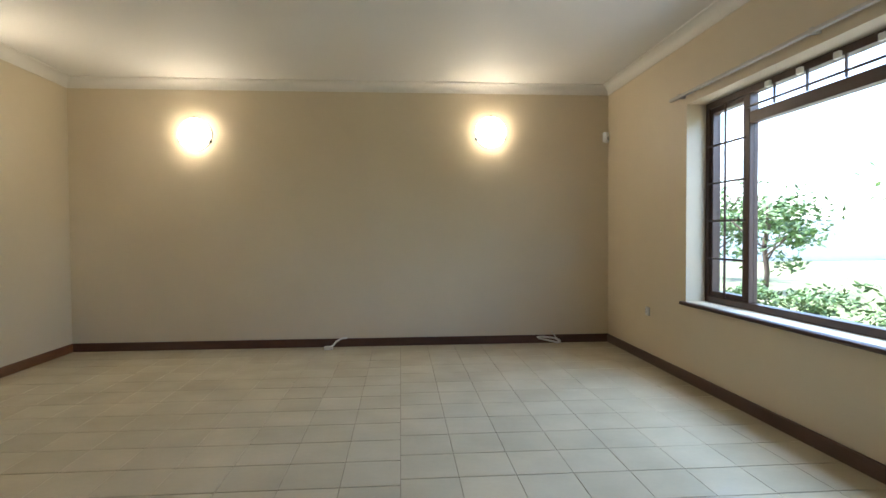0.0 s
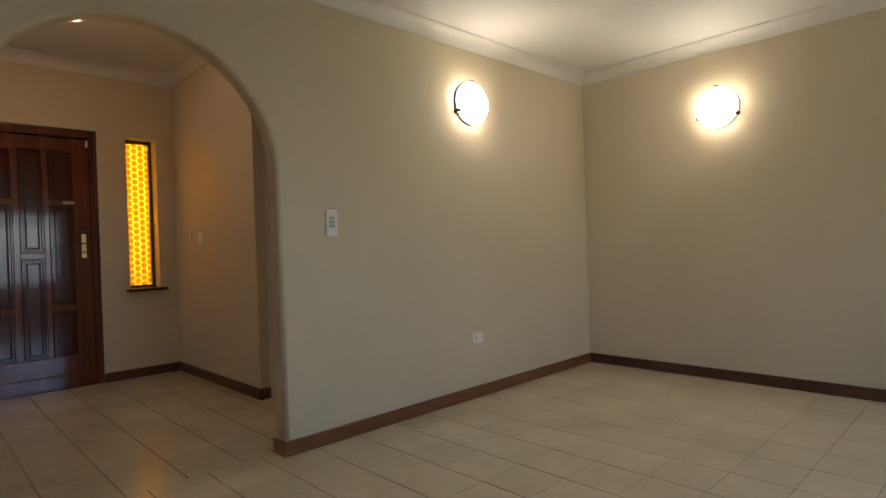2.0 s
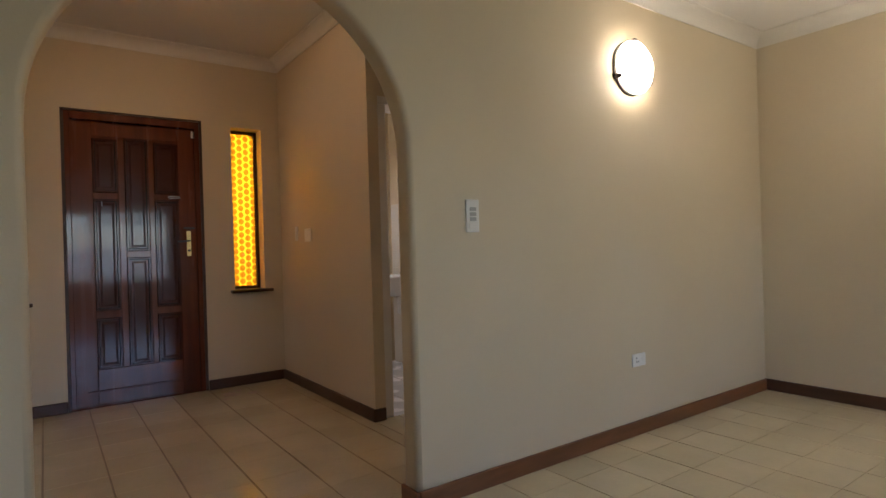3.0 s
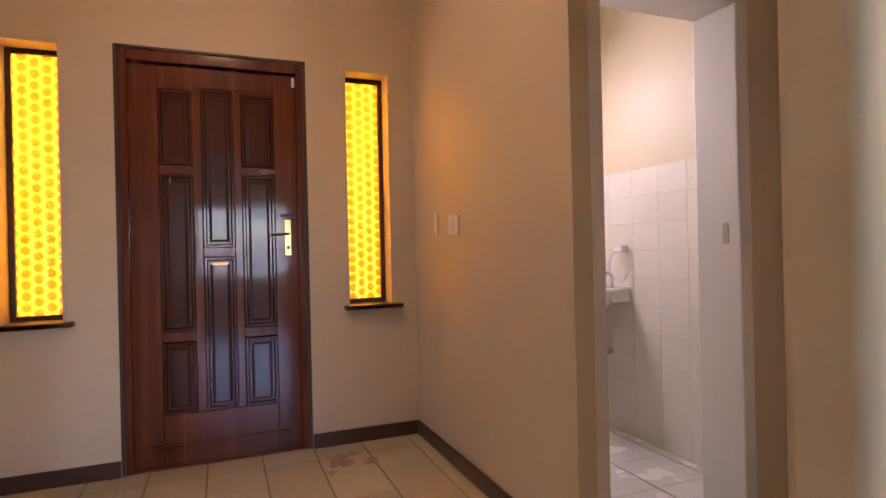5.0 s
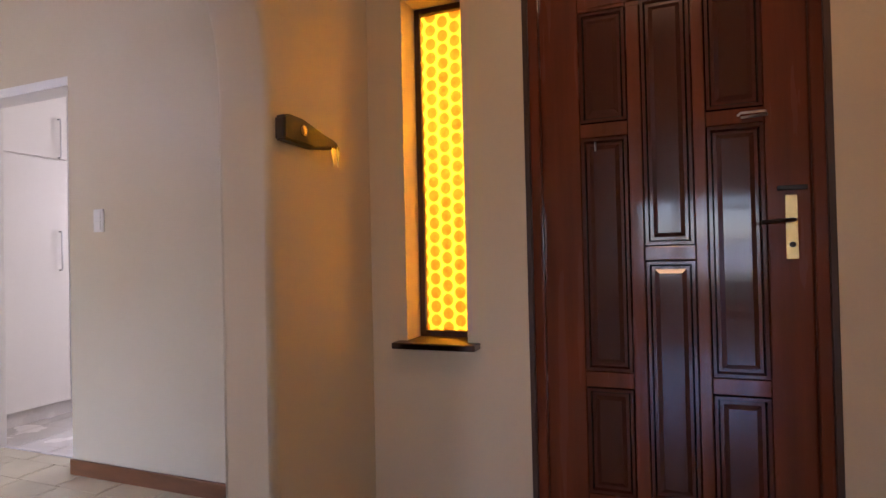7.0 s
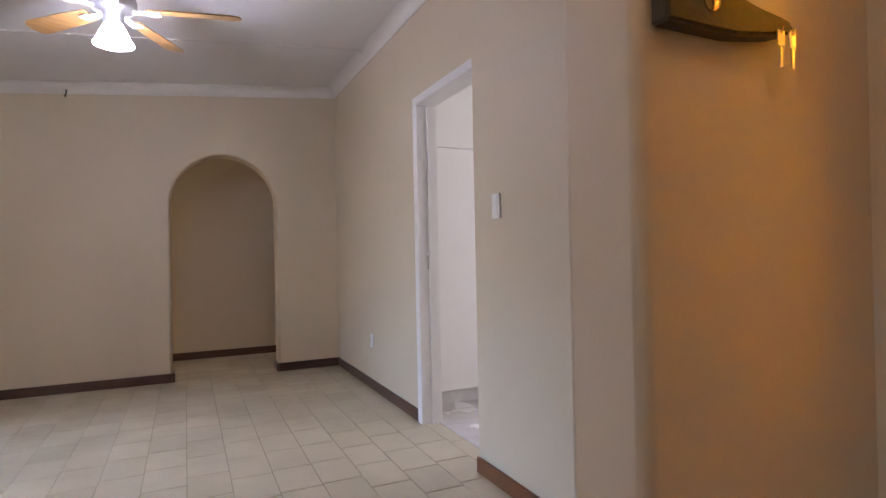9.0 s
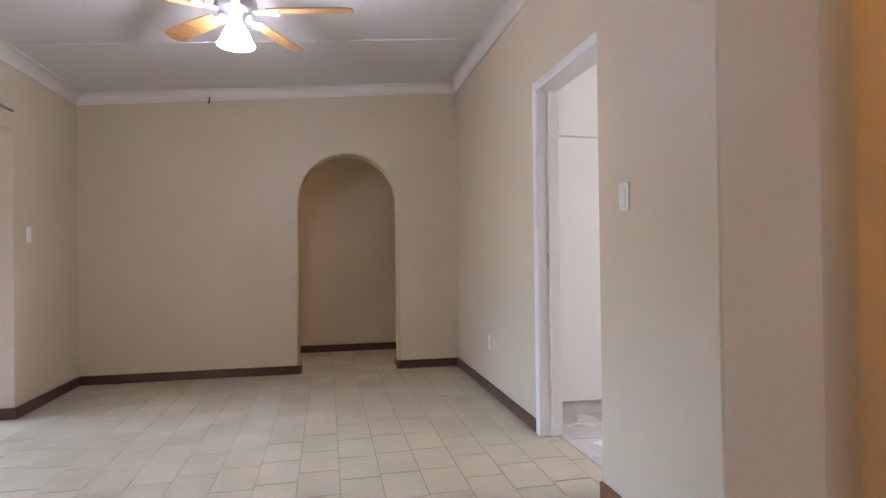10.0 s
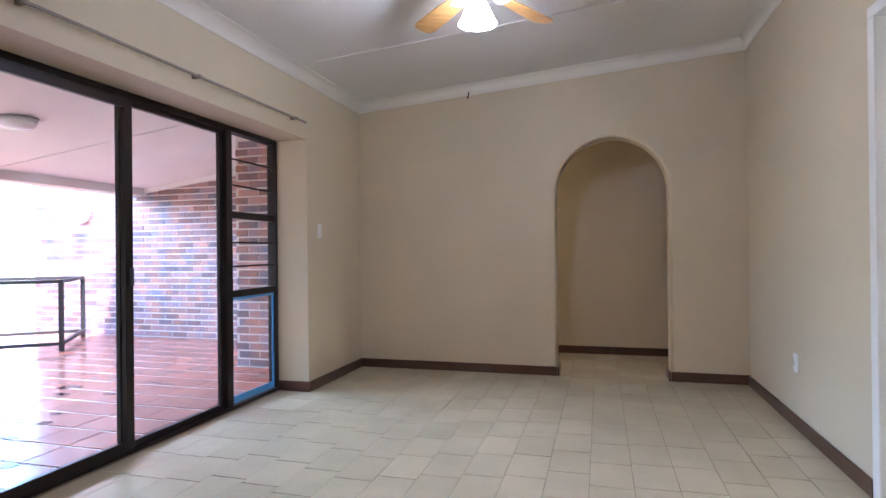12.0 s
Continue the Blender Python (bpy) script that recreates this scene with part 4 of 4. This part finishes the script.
def tree(x, y, h, size, seed, n=1500, leaf=0.08, name="tree", label="leafy green garden tree with a slim trunk"):
    t = thing(name, label, name, "", pose(x, y, -0.16))
    rnd = random.Random(seed)
    bm = tube([(0, 0, 0), (0.05, 0.02, h * 0.3), (0.0, 0.05, h * 0.65), (0.06, 0.0, h)], min(0.05, 0.035 * h))
    for k in range(6):
        a = rnd.uniform(0, 6.3)
        z = h * rnd.uniform(0.4, 0.9)
        limb = tube([(0, 0, z), (0.3 * math.cos(a) * size[0], 0.3 * math.sin(a) * size[1], z + 0.17 * h), (0.6 * math.cos(a) * size[0], 0.6 * math.sin(a) * size[1], z + 0.4 * h)], min(0.02, 0.013 * h))
        tmp = bpy.data.meshes.new("limb")
        limb.to_mesh(tmp)
        limb.free()
        bm.from_mesh(tmp)
    part("trunk", bm, "bark", t)
    c = new("crown", leaves(seed, (0, 0, h), size, n, leaf))
    c.parent = t


tree(10.3, 11.2, 1.45, (1.2, 1.3, 0.85), 1)
tree(12.5, 8.0, 1.9, (1.5, 1.6, 1.1), 2)
tree(11.5, 15.0, 1.7, (1.2, 1.2, 0.8), 5)
tree(15.0, 9.6, 3.2, (0.3, 0.3, 2.4), 3, 700, 0.08, "cypress", "slim tall dark conifer in the garden")
tree(16.0, -6.5, 1.9, (1.7, 1.9, 1.3), 4)
tree(18.0, -9.0, 2.2, (1.8, 2.0, 1.5), 7)
for k, (x, y) in enumerate(((8.6, 7.6), (8.9, 6.4), (9.4, 5.4), (8.4, 8.8), (12.0, -5.0), (12.5, -6.6))):
    tree(x, y, 0.25, (0.6, 0.6, 0.28), 20 + k, 900, 0.05, "shrub", "low green flowering garden shrub")

# ---- laid pieces: tiles and bricks, last ----


def piece(w, l, h, material, name):
    """A tile or brick with a softened top edge, its base at z = 0."""
    c = 0.0015
    v = [(sx * (w / 2 - i), sy * (l / 2 - i), z) for z, i in ((0, 0), (h - c, 0), (h, c)) for sx, sy in ((-1, -1), (1, -1), (1, 1), (-1, 1))]
    f = [(8, 9, 10, 11)] + [(r * 4 + k, r * 4 + (k + 1) % 4, r * 4 + 4 + (k + 1) % 4, r * 4 + 4 + k) for r in (0, 1) for k in range(4)]
    d = bpy.data.meshes.new(name)
    d.from_pydata(v, [], f)
    d.materials.append(M[material])
    return d


def lay(parent, name, regions, tw, tl, x_off, y_off, stagger, material, z, limit, near, joint=0.005, jitter=0.0):
    """Lays tiles in columns along y inside the regions; the first ones near the path are objects, the rest one joined mesh."""
    rnd = random.Random(7)
    whole = piece(tw - 0.4 * joint, tl - 1.9 * joint, 0.006, material, name)
    done, rest_v, rest_f, cells = 0, [], [], []
    for x0, x1, y0, y1 in regions:
        i0, i1 = math.floor((x0 - x_off) / tw), math.ceil((x1 - x_off) / tw)
        for i in range(i0, i1):
            off = y_off + stagger(i)
            j0, j1 = math.floor((y0 - off) / tl), math.ceil((y1 - off) / tl)
            for j in range(j0, j1):
                a0, a1 = max(x0, x_off + i * tw), min(x1, x_off + (i + 1) * tw)
                b0, b1 = max(y0, off + j * tl), min(y1, off + (j + 1) * tl)
                if a1 - a0 > 0.02 and b1 - b0 > 0.02:
                    cells.append((a0, a1, b0, b1))
    cells.sort(key=lambda c: (c[0] + c[1] - 2 * near[0]) ** 2 + (c[2] + c[3] - 2 * near[1]) ** 2)
    for a0, a1, b0, b1 in cells:
        full = a1 - a0 > tw - 0.001 and b1 - b0 > tl - 0.001
        dz = z + rnd.uniform(-jitter, jitter)
        if full and done < limit:
            ob = new(name, whole)
            ob.location = ((a0 + a1) / 2, (b0 + b1) / 2, dz - 0.006)
            ob.parent = parent
            done += 1
        else:
            g, e, k = 0.2 * joint, 0.95 * joint, len(rest_v)
            rest_v += [(x, y, h) for h in (dz - 0.006, dz) for x, y in ((a0 + g, b0 + e), (a1 - g, b0 + e), (a1 - g, b1 - e), (a0 + g, b1 - e))]
            rest_f += [(k + 4, k + 5, k + 6, k + 7)] + [(k + q, k + (q + 1) % 4, k + 4 + (q + 1) % 4, k + 4 + q) for q in range(4)]
    d = bpy.data.meshes.new(name + "_field")
    d.from_pydata(rest_v, [], rest_f)
    d.materials.append(M[material])
    ob = new(name + "_field", d)
    ob.parent = parent
    tagged(ob, kind="stuff")


shift = random.Random(11)
SH = [shift.uniform(0, 0.33) for _ in range(400)]
lay(floor, "tile", [(0.0, EX, -0.25, BY), (-T, 0.0, AY0, AY1)], 0.256, 0.267, 3.013 - 0.256 * 30, 3.385 - 0.267 * 20, lambda i: 0.01 * SH[i % 400] + (0.06 if i >= 30 else 0), "tile", 0.0, 300, (2.6, 3.4), 0.004, 0.0004)
lay(floor_hall, "tile", [(fx1, -T, 1.215, HN), (-1.2, -T, HN, 4.40), (fx1, -T, 1.02, 1.215)], 0.267, 0.267, -2.6, 1.964 - 0.267 * 4, lambda i: 0, "tile", 0.0, 120, (-1.8, 2.3), 0.004, 0.0004)
lay(floor_hall, "bathroom_tile", [(fx1, -1.2, 3.47, 4.47)], 0.3, 0.3, -2.5, 3.5, lambda i: 0, "pale_tile", 0.0, 40, (-1.5, 4.0))
lay(floor_dining, "tile", [(KX, -T, -0.25, 1.02), (KX, 0.72, DS, -0.25), (-3.0, KX, -1.49, -0.64), (-2.312, -1.39, DS - 0.2, DS), (-4.6, 0.80, PB, DS - 0.2)], 0.2, 0.298, KX, DS, lambda i: SH[i % 400], "tile", 0.0, 300, (-1.2, -1.2), 0.004, 0.0004)
lay(floor_kitchen, "tile", [(-5.5, -3.02, -2.5, 0.9)], 0.3, 0.3, -3.1, -2.0, lambda i: 0, "pale_tile", -0.001, 60, (-3.2, -1.5))
lay(patio, "tile", [(0.80, 7.0, -5.0, -0.48)], 0.28, 0.28, 1.0, -5.5, lambda i: 0, "patio_tile", -0.03, 260, (2.5, -2.5), 0.012, 0.001)


def wall_tiles(parent):
    d = piece(0.1991, 0.1491, 0.002, "wall_tile", "wall_tile")
    for j in range(10):
        for i in range(8):
            x0, z0 = -2.76 + i * 0.2, 0.0 + j * 0.15
            if x0 + 0.2 > -1.38:
                continue
            ob = new("tile", d)
            ob.matrix_world = pose(x0 + 0.1, 4.469, z0 + 0.075, 90)
            ob.parent = parent


wall_tiles(bpy.data.objects["wall_bathroom_north"])


def brick_face(parent, x0, x1, y, z0, z1, limit):
    """A face of stretcher-bond bricks on a wall that looks to +y."""
    whole = piece(0.222, 0.063, 0.016, "brick", "brick")
    vs, fs, n = [], [], 0
    for j in range(int((z1 - z0) / 0.08)):
        x = x0 - (0.115 if j % 2 else 0)
        while x < x1 - 0.03:
            a0, a1 = max(x + 0.004, x0), min(x + 0.226, x1)
            x += 0.23
            if a1 - a0 < 0.03:
                continue
            z = z0 + j * 0.08 + 0.04
            if a1 - a0 > 0.2215 and n < limit:
                ob = new("brick", whole)
                ob.matrix_world = pose((a0 + a1) / 2, y - 0.012, z, -90)
                ob.parent = parent
                n += 1
            else:
                k = len(vs)
                vs += [(q, w, e) for w in (y - 0.012, y + 0.004) for q, e in ((a0, z - 0.0315), (a1, z - 0.0315), (a1, z + 0.0315), (a0, z + 0.0315))]
                fs += [(k + 7, k + 6, k + 5, k + 4)] + [(k + q, k + 4 + q, k + 4 + (q + 1) % 4, k + (q + 1) % 4) for q in range(4)]
    d = bpy.data.meshes.new("brick_field")
    d.from_pydata(vs, [], fs)
    d.materials.append(M["brick"])
    tagged(new("brick_field", d), kind="stuff").parent = parent


brick_face(wall_b, 1.73, 6.2, -5.02, -0.03, 2.40, 200)
brick_face(wall_b, 0.90, 1.73, -3.55, -0.03, 2.27, 100)

# rust marks on the hall floor by the door
rnd = random.Random(5)
for cx, cy, r in ((-2.52, 2.86, 0.10), (-2.45, 3.02, 0.06), (-2.60, 2.95, 0.045), (-2.38, 2.80, 0.04)):
    b = bmesh.new()
    ring = []
    for k in range(22):
        a = 2 * math.pi * k / 22
        q = r * rnd.uniform(0.45, 1.1)
        ring.append(b.verts.new((cx + q * math.cos(a), cy + 0.8 * q * math.sin(a), 0.0012)))
    b.faces.new(ring)
    bmesh.ops.recalc_face_normals(b, faces=b.faces)
    part("rust_mark", b, "stain", floor_hall)
# wet patches left on the patio tiles
for cx, cy, r in ((1.77, -1.33, 0.06), (1.84, -1.62, 0.05), (2.6, -2.46, 0.10), (2.05, -2.34, 0.05), (1.32, -0.98, 0.07), (1.95, -1.80, 0.05), (2.45, -2.25, 0.07)):
    b = bmesh.new()
    ring = []
    for k in range(22):
        a = 2 * math.pi * k / 22
        q = r * rnd.uniform(0.4, 1.15)
        ring.append(b.verts.new((cx + 1.3 * q * math.cos(a), cy + 0.7 * q * math.sin(a), -0.0275)))
    b.faces.new(ring)
    bmesh.ops.recalc_face_normals(b, faces=b.faces)
    part("wet_mark", b, "wet", patio)
